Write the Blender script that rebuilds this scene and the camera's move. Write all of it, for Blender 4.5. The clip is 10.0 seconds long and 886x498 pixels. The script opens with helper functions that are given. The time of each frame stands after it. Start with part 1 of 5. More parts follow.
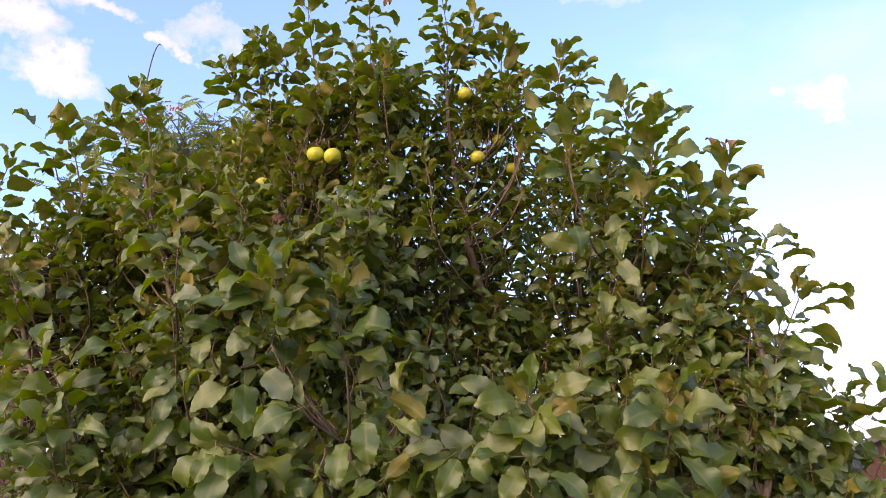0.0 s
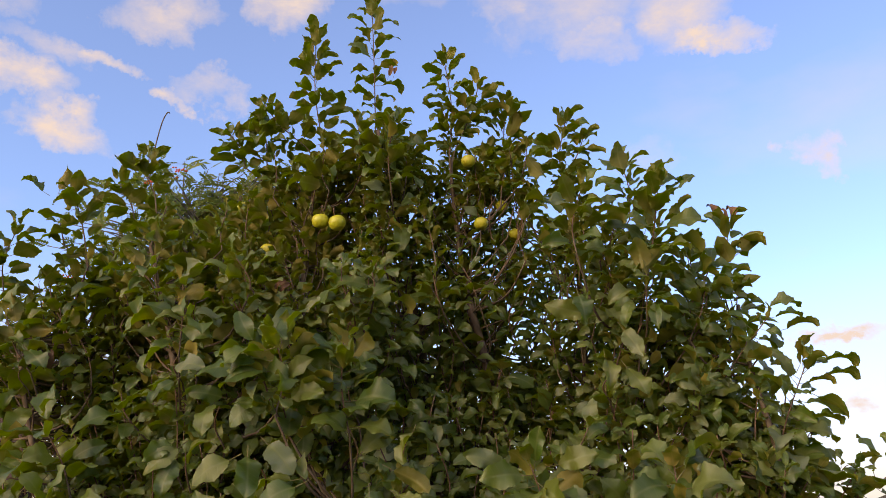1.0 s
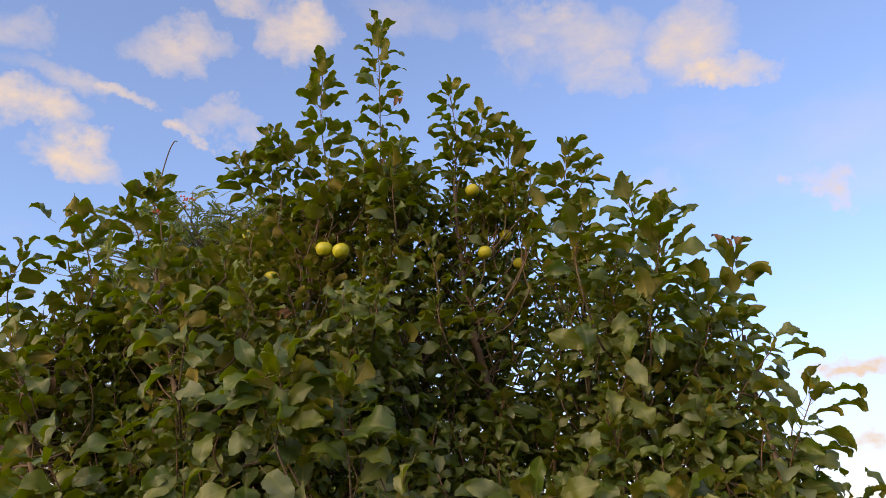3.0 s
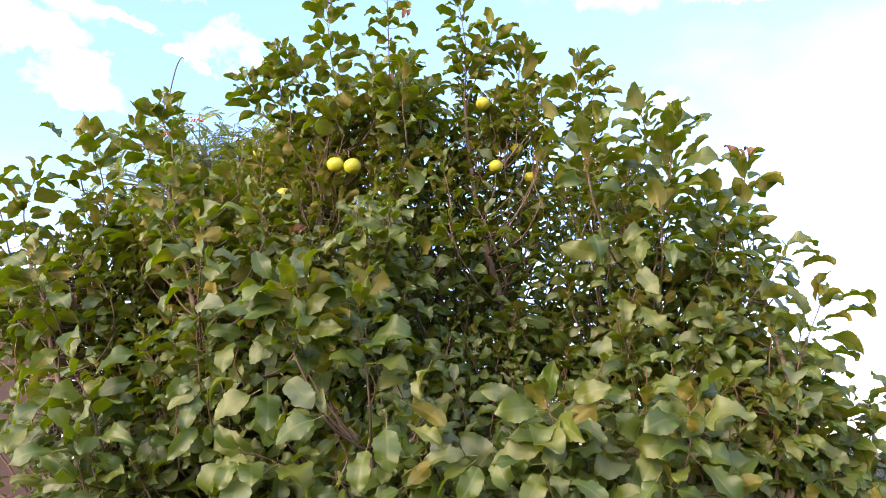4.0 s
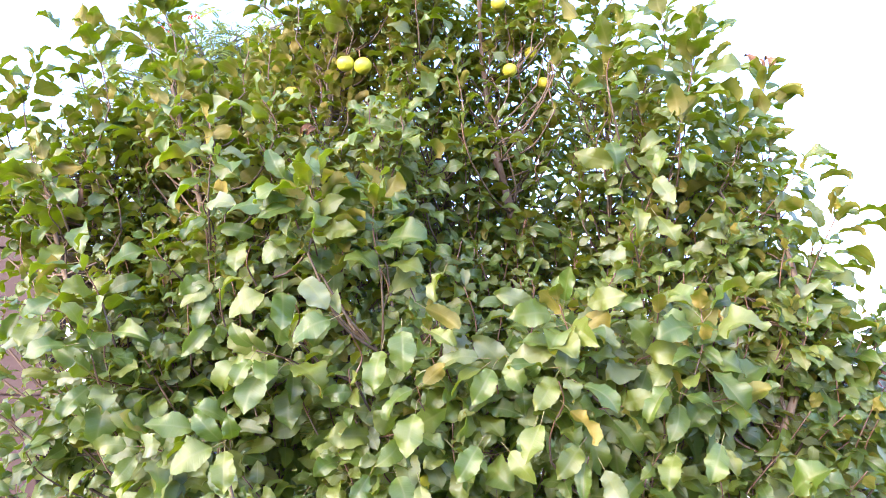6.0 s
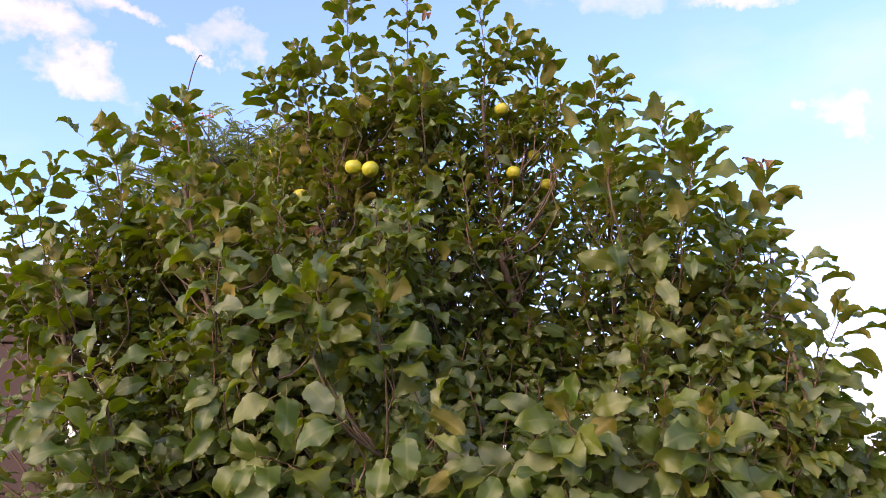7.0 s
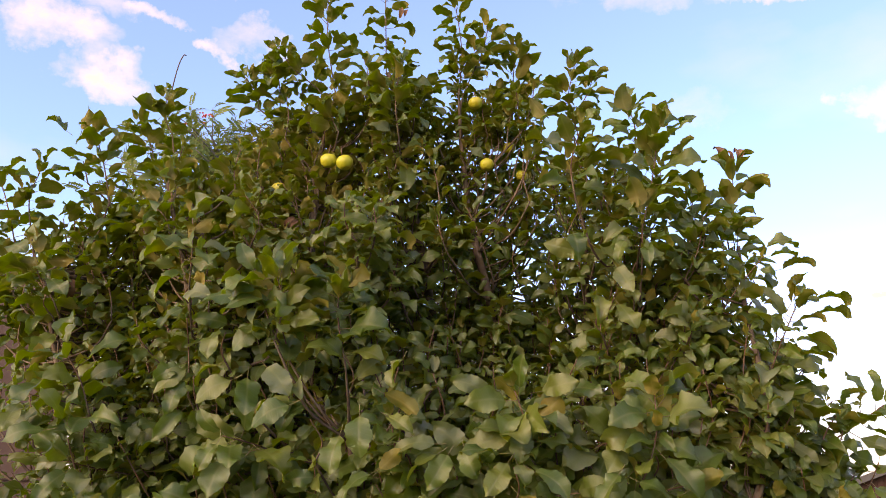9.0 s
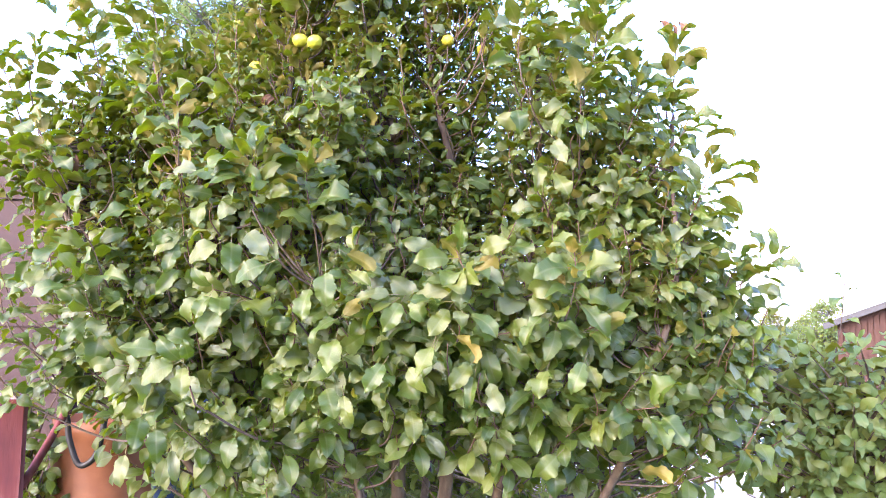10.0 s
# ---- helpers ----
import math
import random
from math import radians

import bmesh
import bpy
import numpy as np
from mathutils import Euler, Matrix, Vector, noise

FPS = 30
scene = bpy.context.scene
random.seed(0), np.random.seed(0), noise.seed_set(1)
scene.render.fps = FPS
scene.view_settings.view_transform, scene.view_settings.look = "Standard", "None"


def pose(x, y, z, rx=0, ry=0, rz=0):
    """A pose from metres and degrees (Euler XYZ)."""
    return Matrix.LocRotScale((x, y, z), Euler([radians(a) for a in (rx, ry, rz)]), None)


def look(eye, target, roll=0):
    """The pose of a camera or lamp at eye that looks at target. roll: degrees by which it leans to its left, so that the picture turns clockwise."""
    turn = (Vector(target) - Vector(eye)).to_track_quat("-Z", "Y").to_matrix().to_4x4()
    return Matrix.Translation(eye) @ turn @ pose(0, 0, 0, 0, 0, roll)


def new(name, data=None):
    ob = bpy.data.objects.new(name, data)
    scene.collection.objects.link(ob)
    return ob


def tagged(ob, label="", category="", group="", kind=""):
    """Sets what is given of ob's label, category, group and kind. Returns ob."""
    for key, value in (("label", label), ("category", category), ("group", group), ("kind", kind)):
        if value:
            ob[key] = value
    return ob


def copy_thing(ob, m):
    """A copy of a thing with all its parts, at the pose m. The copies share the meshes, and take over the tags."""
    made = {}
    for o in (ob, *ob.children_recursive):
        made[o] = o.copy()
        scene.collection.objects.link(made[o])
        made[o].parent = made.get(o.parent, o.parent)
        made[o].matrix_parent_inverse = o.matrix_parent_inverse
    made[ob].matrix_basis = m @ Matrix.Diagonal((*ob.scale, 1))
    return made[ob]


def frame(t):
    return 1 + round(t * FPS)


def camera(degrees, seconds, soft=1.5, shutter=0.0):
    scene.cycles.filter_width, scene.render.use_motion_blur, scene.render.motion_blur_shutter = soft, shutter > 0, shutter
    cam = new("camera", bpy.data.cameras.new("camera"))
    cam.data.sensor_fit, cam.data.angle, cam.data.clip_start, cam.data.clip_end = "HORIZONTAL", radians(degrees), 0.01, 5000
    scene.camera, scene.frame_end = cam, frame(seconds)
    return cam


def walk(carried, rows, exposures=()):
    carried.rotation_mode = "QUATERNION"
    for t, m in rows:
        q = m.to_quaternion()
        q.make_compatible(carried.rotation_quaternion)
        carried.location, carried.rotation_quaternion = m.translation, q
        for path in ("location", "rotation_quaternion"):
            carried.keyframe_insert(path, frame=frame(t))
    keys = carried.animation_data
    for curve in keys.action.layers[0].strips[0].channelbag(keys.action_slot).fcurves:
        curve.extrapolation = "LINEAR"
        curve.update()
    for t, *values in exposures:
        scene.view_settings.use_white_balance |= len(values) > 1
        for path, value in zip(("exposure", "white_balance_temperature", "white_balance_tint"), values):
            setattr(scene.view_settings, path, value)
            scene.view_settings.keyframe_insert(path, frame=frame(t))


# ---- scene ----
cam = camera(59.1, 10.0, 0.9)
PATH = [
    (0, (0.034, 0.085, 1.496), (0.003, 2.009, 2.041), -0.2),
    (0.5, (0.029, 0.071, 1.51), (-0.003, 1.967, 2.144), -0.2),
    (1, (0.025, 0.067, 1.528), (-0.006, 1.949, 2.204), -0.1),
    (1.5, (0.036, 0.065, 1.54), (-0.01, 1.923, 2.279), 0.3),
    (2, (0.044, 0.072, 1.542), (-0.006, 1.92, 2.306), 0.4),
    (3.3, (0.038, 0.07, 1.514), (-0.02, 1.93, 2.247), 0.4),
    (3.5, (0.035, 0.068, 1.509), (-0.031, 1.949, 2.187), 0.2),
    (4, (0.029, 0.071, 1.493), (-0.046, 1.988, 2.059), -0.1),
    (4.5, (0.024, 0.08, 1.482), (-0.053, 2.02, 1.962), -0.0),
    (5, (0.012, 0.094, 1.472), (-0.054, 2.052, 1.87), 0.3),
    (5.2, (0.007, 0.098, 1.467), (-0.056, 2.064, 1.826), 0.5),
    (6.3, (-0.031, 0.095, 1.491), (-0.083, 2.064, 1.84), 1.2),
    (6.5, (-0.03, 0.084, 1.501), (-0.089, 2.039, 1.917), 1.2),
    (7, (-0.023, 0.071, 1.512), (-0.093, 1.988, 2.075), 1.3),
    (7.5, (-0.011, 0.071, 1.519), (-0.085, 1.95, 2.199), 1.5),
    (8, (0.0, 0.081, 1.524), (-0.078, 1.944, 2.247), 1.6),
    (8.5, (0.015, 0.085, 1.524), (-0.07, 1.942, 2.263), 1.7),
    (9, (0.133, 0.028, 1.472), (-0.002, 1.943, 2.033), 1.4),
    (9.2, (0.204, -0.038, 1.436), (0.081, 1.911, 1.867), 1.9),
    (9.5, (0.285, -0.117, 1.488), (0.14, 1.861, 1.744), 1.0),
    (10, (0.287, -0.244, 1.477), (0.137, 1.742, 1.658), 0.8),
]
EXPOSURES = [
    (0.0, 0.68, 8300, 25), (0.5, 0.20, 9500, 22), (1.0, 0.0, 10000, 16), (2.0, -0.20, 9700, 11), (3.3, 0.05, 10600, 16), (3.5, 0.48, 10000, 20), (4.0, 1.22, 8100, 17), (4.5, 1.77, 7000, 16),
    (5.0, 2.27, 6600, 19), (6.3, 2.32, 6700, 19), (6.5, 1.97, 7100, 20), (7.0, 0.64, 8300, 25), (7.5, 0.08, 9600, 18), (8.5, -0.14, 9900, 12), (9.0, 0.52, 9900, 22), (9.5, 1.87, 7000, 18), (10.0, 2.26, 6500, 24),
]
walk(cam, [(t, look(eye, target, roll)) for t, eye, target, roll in PATH], EXPOSURES)


# ---- light: an evening sky with broken cloud, the sun low and veiled ----
SUN_AZ, SUN_EL = radians(-136), radians(17)   # azimuth from +y towards +x


def build_sky():
    world = bpy.data.worlds.new("evening_sky")
    scene.world = world
    world.use_nodes = True
    nt = world.node_tree
    nt.nodes.clear()
    N, L = nt.nodes.new, nt.links.new

    def math_node(op, a, b=None, clamp=False):
        n = N("ShaderNodeMath")
        n.operation, n.use_clamp = op, clamp
        for k, v in enumerate((a, b)):
            if v is None:
                continue
            if isinstance(v, (int, float)):
                n.inputs[k].default_value = v
            else:
                L(v, n.inputs[k])
        return n.outputs[0]

    sky = N("ShaderNodeTexSky")
    sky.sky_type, sky.sun_disc = "NISHITA", False
    sky.sun_elevation, sky.sun_rotation = SUN_EL, SUN_AZ
    sky.air_density, sky.dust_density, sky.ozone_density = 1.0, 0.6, 1.6
    co = N("ShaderNodeTexCoord")
    sep = N("ShaderNodeSeparateXYZ")
    L(co.outputs["Generated"], sep.inputs[0])
    az = math_node("ARCTAN2", sep.outputs[0], sep.outputs[1])
    el = math_node("ARCSINE", sep.outputs[2])
    warp = N("ShaderNodeTexNoise")
    warp.inputs["Scale"].default_value, warp.inputs["Detail"].default_value, warp.inputs["Roughness"].default_value = 9.0, 7.0, 0.62
    L(co.outputs["Generated"], warp.inputs["Vector"])
    wsep = N("ShaderNodeSeparateColor")
    L(warp.outputs["Color"], wsep.inputs[0])
    az2 = math_node("ADD", az, math_node("MULTIPLY", math_node("SUBTRACT", wsep.outputs[0], 0.5), 0.22))
    el2 = math_node("ADD", el, math_node("MULTIPLY", math_node("SUBTRACT", wsep.outputs[1], 0.5), 0.16))
    # cumulus puffs, the wide ones unseen and added as fill: azimuth, elevation, half width, half height, weight
    puffs = PUFFS
    total = None
    for a, e, w, h, k in puffs:
        dx = math_node("DIVIDE", math_node("SUBTRACT", az2, radians(a)), radians(w))
        dy = math_node("DIVIDE", math_node("SUBTRACT", el2, radians(e)), radians(h))
        d = math_node("ADD", math_node("MULTIPLY", dx, dx), math_node("MULTIPLY", dy, dy))
        puff = math_node("MULTIPLY", math_node("SUBTRACT", 1.0, d, True), k)
        total = puff if total is None else math_node("ADD", total, puff)
    fine = N("ShaderNodeTexNoise")
    fine.inputs["Scale"].default_value, fine.inputs["Detail"].default_value, fine.inputs["Roughness"].default_value = 13.0, 8.0, 0.62
    squash = N("ShaderNodeMapping")
    squash.inputs["Scale"].default_value = (1.0, 1.0, 2.2)
    L(co.outputs["Generated"], squash.inputs[0])
    L(squash.outputs[0], fine.inputs["Vector"])
    grain = math_node("MULTIPLY", math_node("SUBTRACT", fine.outputs["Fac"], 0.30), 2.4, True)
    puffy = math_node("MULTIPLY", total, math_node("ADD", grain, 0.35), True)
    # thin veil of high cloud over the whole sky
    veil = N("ShaderNodeTexNoise")
    veil.inputs["Scale"].default_value, veil.inputs["Detail"].default_value = 3.2, 7.0
    L(squash.outputs[0], veil.inputs["Vector"])
    thin = math_node("MULTIPLY", math_node("SUBTRACT", veil.outputs["Fac"], 0.55, True), 1.5, True)
    cover = math_node("MAXIMUM", puffy, thin)
    # whiter towards the horizon
    low = math_node("MULTIPLY", math_node("SUBTRACT", 0.30, el, True), 3.2, True)
    cover = math_node("MAXIMUM", cover, low)
    # an even haze under it
    cover = math_node("ADD", math_node("MULTIPLY", cover, 1.0 - HAZE), HAZE, True)
    mix = N("ShaderNodeMix")
    mix.data_type = "RGBA"
    L(cover, mix.inputs["Factor"])
    blue = N("ShaderNodeMix")
    blue.data_type, blue.blend_type = "RGBA", "MULTIPLY"
    blue.inputs["Factor"].default_value = 1.0
    L(sky.outputs[0], blue.inputs[6])
    blue.inputs[7].default_value = SKY_TINT
    L(blue.outputs[2], mix.inputs[6])
    mix.inputs[7].default_value = CLOUD
    back = N("ShaderNodeBackground")
    back.inputs["Strength"].default_value = SKY_STRENGTH
    L(mix.outputs[2], back.inputs[0])
    out = N("ShaderNodeOutputWorld")
    L(back.outputs[0], out.inputs[0])


PUFFS = [
    (-32.8, 27.7, 3.5, 1.7, 1.00), (-30.0, 25.1, 4.7, 1.6, 1.00), (-22.1, 29.3, 2.0, 0.9, 1.00), (-19.7, 30.5, 2.3, 1.3, 0.60), (-15.2, 36.5, 3.9, 2.3, 0.95), (-20.0, 38.2, 3.2, 1.1, 0.70), (-23.6, 34.8, 4.4, 1.5, 0.65),
    (-30.8, 30.3, 4.9, 1.3, 0.55), (-26.6, 30.5, 2.4, 0.8, 0.70), (9.1, 36.9, 7.4, 3.0, 0.60), (4.2, 38.1, 4.5, 2.0, 0.45), (19.6, 36.0, 5.0, 3.2, 0.80), (22.1, 33.6, 4.3, 1.1, 0.80), (12.0, 34.4, 3.6, 1.3, 0.50),
    (27.8, 24.2, 2.1, 1.5, 0.85), (26.4, 13.0, 4.9, 1.2, 1.00), (24.6, 12.3, 3.4, 0.9, 0.70), (26.7, 7.5, 3.4, 2.1, 0.90), (-35.2, 32.7, 2.5, 1.4, 0.50), (-4.9, 38.6, 6.1, 2.0, 0.35), (14.8, 25.4, 3.1, 1.2, 0.30),
    # unseen puffs behind and to the sides, added to whiten the light on the leaves
    (150, 30, 40, 14, 1.0), (-110, 30, 30, 14, 0.9), (100, 40, 30, 14, 0.8), (70, 30, 26, 22, 0.9), (120, 58, 45, 22, 1.0), (-80, 55, 30, 20, 0.8), (-150, 55, 40, 18, 0.9),
]
SKY_TINT = (1.25, 1.90, 3.2, 1)
CLOUD = (5.1, 5.0, 5.7, 1)
SKY_STRENGTH = 0.15
HAZE = 0.07
build_sky()

sun_data = bpy.data.lights.new("sun", "SUN")
sun_data.energy, sun_data.angle, sun_data.color = 4.3, radians(75), (1.0, 0.76, 0.44)
sun = new("sun", sun_data)
sun_from = Vector((math.sin(SUN_AZ) * math.cos(SUN_EL), math.cos(SUN_AZ) * math.cos(SUN_EL), math.sin(SUN_EL)))
sun.matrix_world = look(sun_from * 30, (0, 0, 0))


# ---- materials ----
def material(name):
    m = bpy.data.materials.new(name)
    m.use_nodes = True
    nt = m.node_tree
    bsdf = nt.nodes["Principled BSDF"]
    return m, nt, bsdf


def ramp(nt, fac, stops):
    r = nt.nodes.new("ShaderNodeValToRGB")
    while len(r.color_ramp.elements) < len(stops):
        r.color_ramp.elements.new(0.5)
    for e, (p, c) in zip(r.color_ramp.elements, stops):
        e.position, e.color = p, (*c, 1)
    nt.links.new(fac, r.inputs[0])
    return r.outputs[0]


def noise_tex(nt, scale, detail=5, rough=0.55, coord="Object", stretch=None):
    co = nt.nodes.new("ShaderNodeTexCoord")
    n = nt.nodes.new("ShaderNodeTexNoise")
    n.inputs["Scale"].default_value, n.inputs["Detail"].default_value, n.inputs["Roughness"].default_value = scale, detail, rough
    src = nt.nodes.new("ShaderNodeNewGeometry").outputs["Position"] if coord == "World" else co.outputs[coord]
    if stretch:
        mp = nt.nodes.new("ShaderNodeMapping")
        mp.inputs["Scale"].default_value = stretch
        nt.links.new(src, mp.inputs[0])
        src = mp.outputs[0]
    nt.links.new(src, n.inputs["Vector"])
    return n.outputs["Fac"]


def calc(nt, op, a, b=None, clamp=False):
    n = nt.nodes.new("ShaderNodeMath")
    n.operation, n.use_clamp = op, clamp
    for k, v in enumerate((a, b)):
        if v is None:
            continue
        if isinstance(v, (int, float)):
            n.inputs[k].default_value = v
        else:
            nt.links.new(v, n.inputs[k])
    return n.outputs[0]


def mixed(nt, fac, a, b, blend="MIX"):
    n = nt.nodes.new("ShaderNodeMix")
    n.data_type, n.blend_type = "RGBA", blend
    for sock, v in ((n.inputs["Factor"], fac), (n.inputs[6], a), (n.inputs[7], b)):
        if isinstance(v, (int, float)):
            sock.default_value = v
        elif isinstance(v, tuple):
            sock.default_value = (*v, 1)
        else:
            nt.links.new(v, sock)
    return n.outputs[2]


def bump(nt, bsdf, height, strength, dist):
    b = nt.nodes.new("ShaderNodeBump")
    b.inputs["Strength"].default_value, b.inputs["Distance"].default_value = strength, dist
    nt.links.new(height, b.inputs["Height"])
    nt.links.new(b.outputs[0], bsdf.inputs["Normal"])


def leaf_material(name, stops, vein, rough, spec, through_colour, through_amount, vein_strength=0.35, gloss=0.0):
    """A leaf's side: a tone for each leaf, midrib and side veins along the UVs, blotches, and light shining through."""
    m, nt, bsdf = material(name)
    L = nt.links.new
    geo = nt.nodes.new("ShaderNodeNewGeometry")
    obj = nt.nodes.new("ShaderNodeObjectInfo")
    tone = calc(nt, "FRACT", calc(nt, "ADD", geo.outputs["Random Per Island"], obj.outputs["Random"]))
    base = ramp(nt, tone, stops)
    blotch = noise_tex(nt, 42, 4, 0.6, "World")
    mottle = noise_tex(nt, 210, 3, 0.6, "World")
    base = mixed(nt, calc(nt, "MULTIPLY", calc(nt, "SUBTRACT", blotch, 0.45, True), 1.2, True), base, stops[-2][1])
    base = mixed(nt, calc(nt, "MULTIPLY", calc(nt, "SUBTRACT", mottle, 0.48, True), 0.8, True), base, stops[0][1])
    uv = nt.nodes.new("ShaderNodeUVMap")
    uv.uv_map = "leaf"
    sep = nt.nodes.new("ShaderNodeSeparateXYZ")
    L(uv.outputs[0], sep.inputs[0])
    across = calc(nt, "ABSOLUTE", sep.outputs[0])
    rib = calc(nt, "SUBTRACT", 1.0, calc(nt, "MULTIPLY", across, 14.0), True)
    wave = calc(nt, "SINE", calc(nt, "MULTIPLY", calc(nt, "SUBTRACT", sep.outputs[1], calc(nt, "MULTIPLY", across, 0.22)), 50.0))
    side = calc(nt, "MULTIPLY", calc(nt, "SUBTRACT", wave, 0.80, True), 3.0, True)
    veins = calc(nt, "MAXIMUM", rib, calc(nt, "MULTIPLY", side, 0.45))
    base = mixed(nt, calc(nt, "MULTIPLY", veins, vein_strength), base, vein)
    L(base, bsdf.inputs["Base Color"])
    bsdf.inputs["Specular IOR Level"].default_value = spec
    bsdf.inputs["Coat Weight"].default_value, bsdf.inputs["Coat Roughness"].default_value = gloss, 0.34
    rough_var = calc(nt, "ADD", calc(nt, "MULTIPLY", blotch, 0.25), rough - 0.12)
    L(rough_var, bsdf.inputs["Roughness"])
    relief = calc(nt, "ADD", calc(nt, "MULTIPLY", blotch, 0.8), calc(nt, "MULTIPLY", mottle, 0.25))
    bump(nt, bsdf, calc(nt, "SUBTRACT", relief, calc(nt, "MULTIPLY", veins, 0.7)), 0.4, 0.0016)
    tr = nt.nodes.new("ShaderNodeBsdfTranslucent")
    L(mixed(nt, 0.8, base, through_colour), tr.inputs[0])
    ms = nt.nodes.new("ShaderNodeMixShader")
    ms.inputs[0].default_value = through_amount
    L(bsdf.outputs[0], ms.inputs[1])
    L(tr.outputs[0], ms.inputs[2])
    L(ms.outputs[0], nt.nodes["Material Output"].inputs[0])
    return m


LEAF_TOP = leaf_material("apple_leaf_top", [(0.0, (0.021, 0.054, 0.008)), (0.3, (0.047, 0.092, 0.012)), (0.6, (0.084, 0.130, 0.018)), (0.84, (0.126, 0.148, 0.024)), (1.0, (0.130, 0.162, 0.098))],
                         (0.19, 0.21, 0.08), 0.50, 0.85, (0.50, 0.78, 0.02), 0.40, 0.6, gloss=0.08)
LEAF_UNDER = leaf_material("apple_leaf_underside", [(0.0, (0.112, 0.110, 0.030)), (0.5, (0.185, 0.158, 0.042)), (1.0, (0.255, 0.190, 0.052))],
                           (0.38, 0.30, 0.11), 0.60, 0.4, (0.66, 0.76, 0.04), 0.40)
LEAF_LIGHT = leaf_material("young_apple_leaf_top", [(0.0, (0.09, 0.17, 0.045)), (0.5, (0.13, 0.21, 0.055)), (1.0, (0.21, 0.26, 0.07))],
                           (0.26, 0.3, 0.12), 0.48, 0.6, (0.5, 0.55, 0.08), 0.38)
LEAF_DRY = leaf_material("dry_leaf", [(0.0, (0.12, 0.065, 0.04)), (0.5, (0.19, 0.10, 0.06)), (1.0, (0.27, 0.16, 0.09))],
                         (0.2, 0.1, 0.05), 0.75, 0.2, (0.4, 0.2, 0.08), 0.2)
ROWAN_LEAF = leaf_material("rowan_leaflet", [(0.0, (0.07, 0.13, 0.035)), (0.5, (0.12, 0.18, 0.045)), (1.0, (0.20, 0.22, 0.06))],
                           (0.2, 0.24, 0.09), 0.6, 0.35, (0.28, 0.36, 0.05), 0.3, 0.15)


def plain(name, stops, scale, rough, bump_strength=0.3, stretch=None, metallic=0.0, spec=0.4, dist=0.004, detail=6):
    m, nt, bsdf = material(name)
    f = noise_tex(nt, scale, detail, 0.6, stretch=stretch)
    g = noise_tex(nt, scale * 0.17, 3, 0.5)
    f2 = calc(nt, "ADD", calc(nt, "MULTIPLY", f, 0.65), calc(nt, "MULTIPLY", g, 0.35))
    nt.links.new(ramp(nt, f2, stops), bsdf.inputs["Base Color"])
    nt.links.new(calc(nt, "ADD", calc(nt, "MULTIPLY", f, 0.25), rough - 0.12), bsdf.inputs["Roughness"])
    bsdf.inputs["Metallic"].default_value = metallic
    bsdf.inputs["Specular IOR Level"].default_value = spec
    bump(nt, bsdf, f, bump_strength, dist)
    return m


BARK = plain("apple_bark", [(0.3, (0.06, 0.04, 0.03)), (0.5, (0.13, 0.09, 0.065)), (0.7, (0.22, 0.17, 0.13))], 45, 0.85, 0.6, (1, 1, 0.35), dist=0.006)
TWIG = plain("young_twig_bark", [(0.3, (0.09, 0.045, 0.028)), (0.5, (0.15, 0.08, 0.05)), (0.7, (0.21, 0.135, 0.085))], 60, 0.6, 0.3)
STALK = plain("leaf_stalk", [(0.3, (0.15, 0.16, 0.05)), (0.7, (0.24, 0.18, 0.08))], 30, 0.5, 0.1)
APPLE = plain("apple_skin", [(0.3, (0.34, 0.36, 0.03)), (0.52, (0.44, 0.42, 0.035)), (0.7, (0.52, 0.40, 0.05))], 22, 0.42, 0.05, spec=0.5, dist=0.001)
BERRY = plain("rowan_berry_skin", [(0.3, (0.55, 0.05, 0.015)), (0.7, (0.75, 0.12, 0.02))], 60, 0.3, 0.05, spec=0.5)
ROWAN_BARK = plain("rowan_bark", [(0.3, (0.10, 0.09, 0.08)), (0.7, (0.25, 0.23, 0.21))], 30, 0.7, 0.4, (1, 1, 2.5))
RED_PAINT = plain("weathered_red_paint", [(0.3, (0.10, 0.022, 0.022)), (0.5, (0.16, 0.036, 0.033)), (0.68, (0.24, 0.085, 0.07))], 40, 0.6, 0.5, (1, 1, 0.12))
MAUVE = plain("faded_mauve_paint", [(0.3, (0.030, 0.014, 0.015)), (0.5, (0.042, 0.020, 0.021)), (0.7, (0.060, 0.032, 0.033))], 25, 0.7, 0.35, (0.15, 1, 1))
RAW_WOOD = plain("split_raw_wood", [(0.3, (0.22, 0.17, 0.14)), (0.7, (0.42, 0.36, 0.31))], 50, 0.85, 0.6, (1, 1, 0.2))
ORANGE = plain("orange_plastic", [(0.3, (0.18, 0.056, 0.022)), (0.5, (0.22, 0.078, 0.030)), (0.7, (0.28, 0.115, 0.052))], 9, 0.5, 0.15)
BLUE = plain("blue_plastic", [(0.3, (0.012, 0.03, 0.08)), (0.7, (0.025, 0.055, 0.14))], 8, 0.45, 0.1)
TEAL = plain("teal_plastic", [(0.3, (0.01, 0.22, 0.28)), (0.7, (0.03, 0.35, 0.40))], 8, 0.3, 0.1)
RUBBER = plain("black_rubber", [(0.3, (0.012, 0.012, 0.013)), (0.7, (0.03, 0.03, 0.032))], 30, 0.5, 0.2)
GREY_METAL = plain("dull_grey_metal", [(0.3, (0.22, 0.23, 0.25)), (0.7, (0.38, 0.39, 0.40))], 30, 0.5, 0.15, metallic=0.6)
GREY_WOOD = plain("grey_weathered_board", [(0.3, (0.28, 0.27, 0.26)), (0.7, (0.48, 0.47, 0.45))], 30, 0.85, 0.4, (0.12, 1, 1))
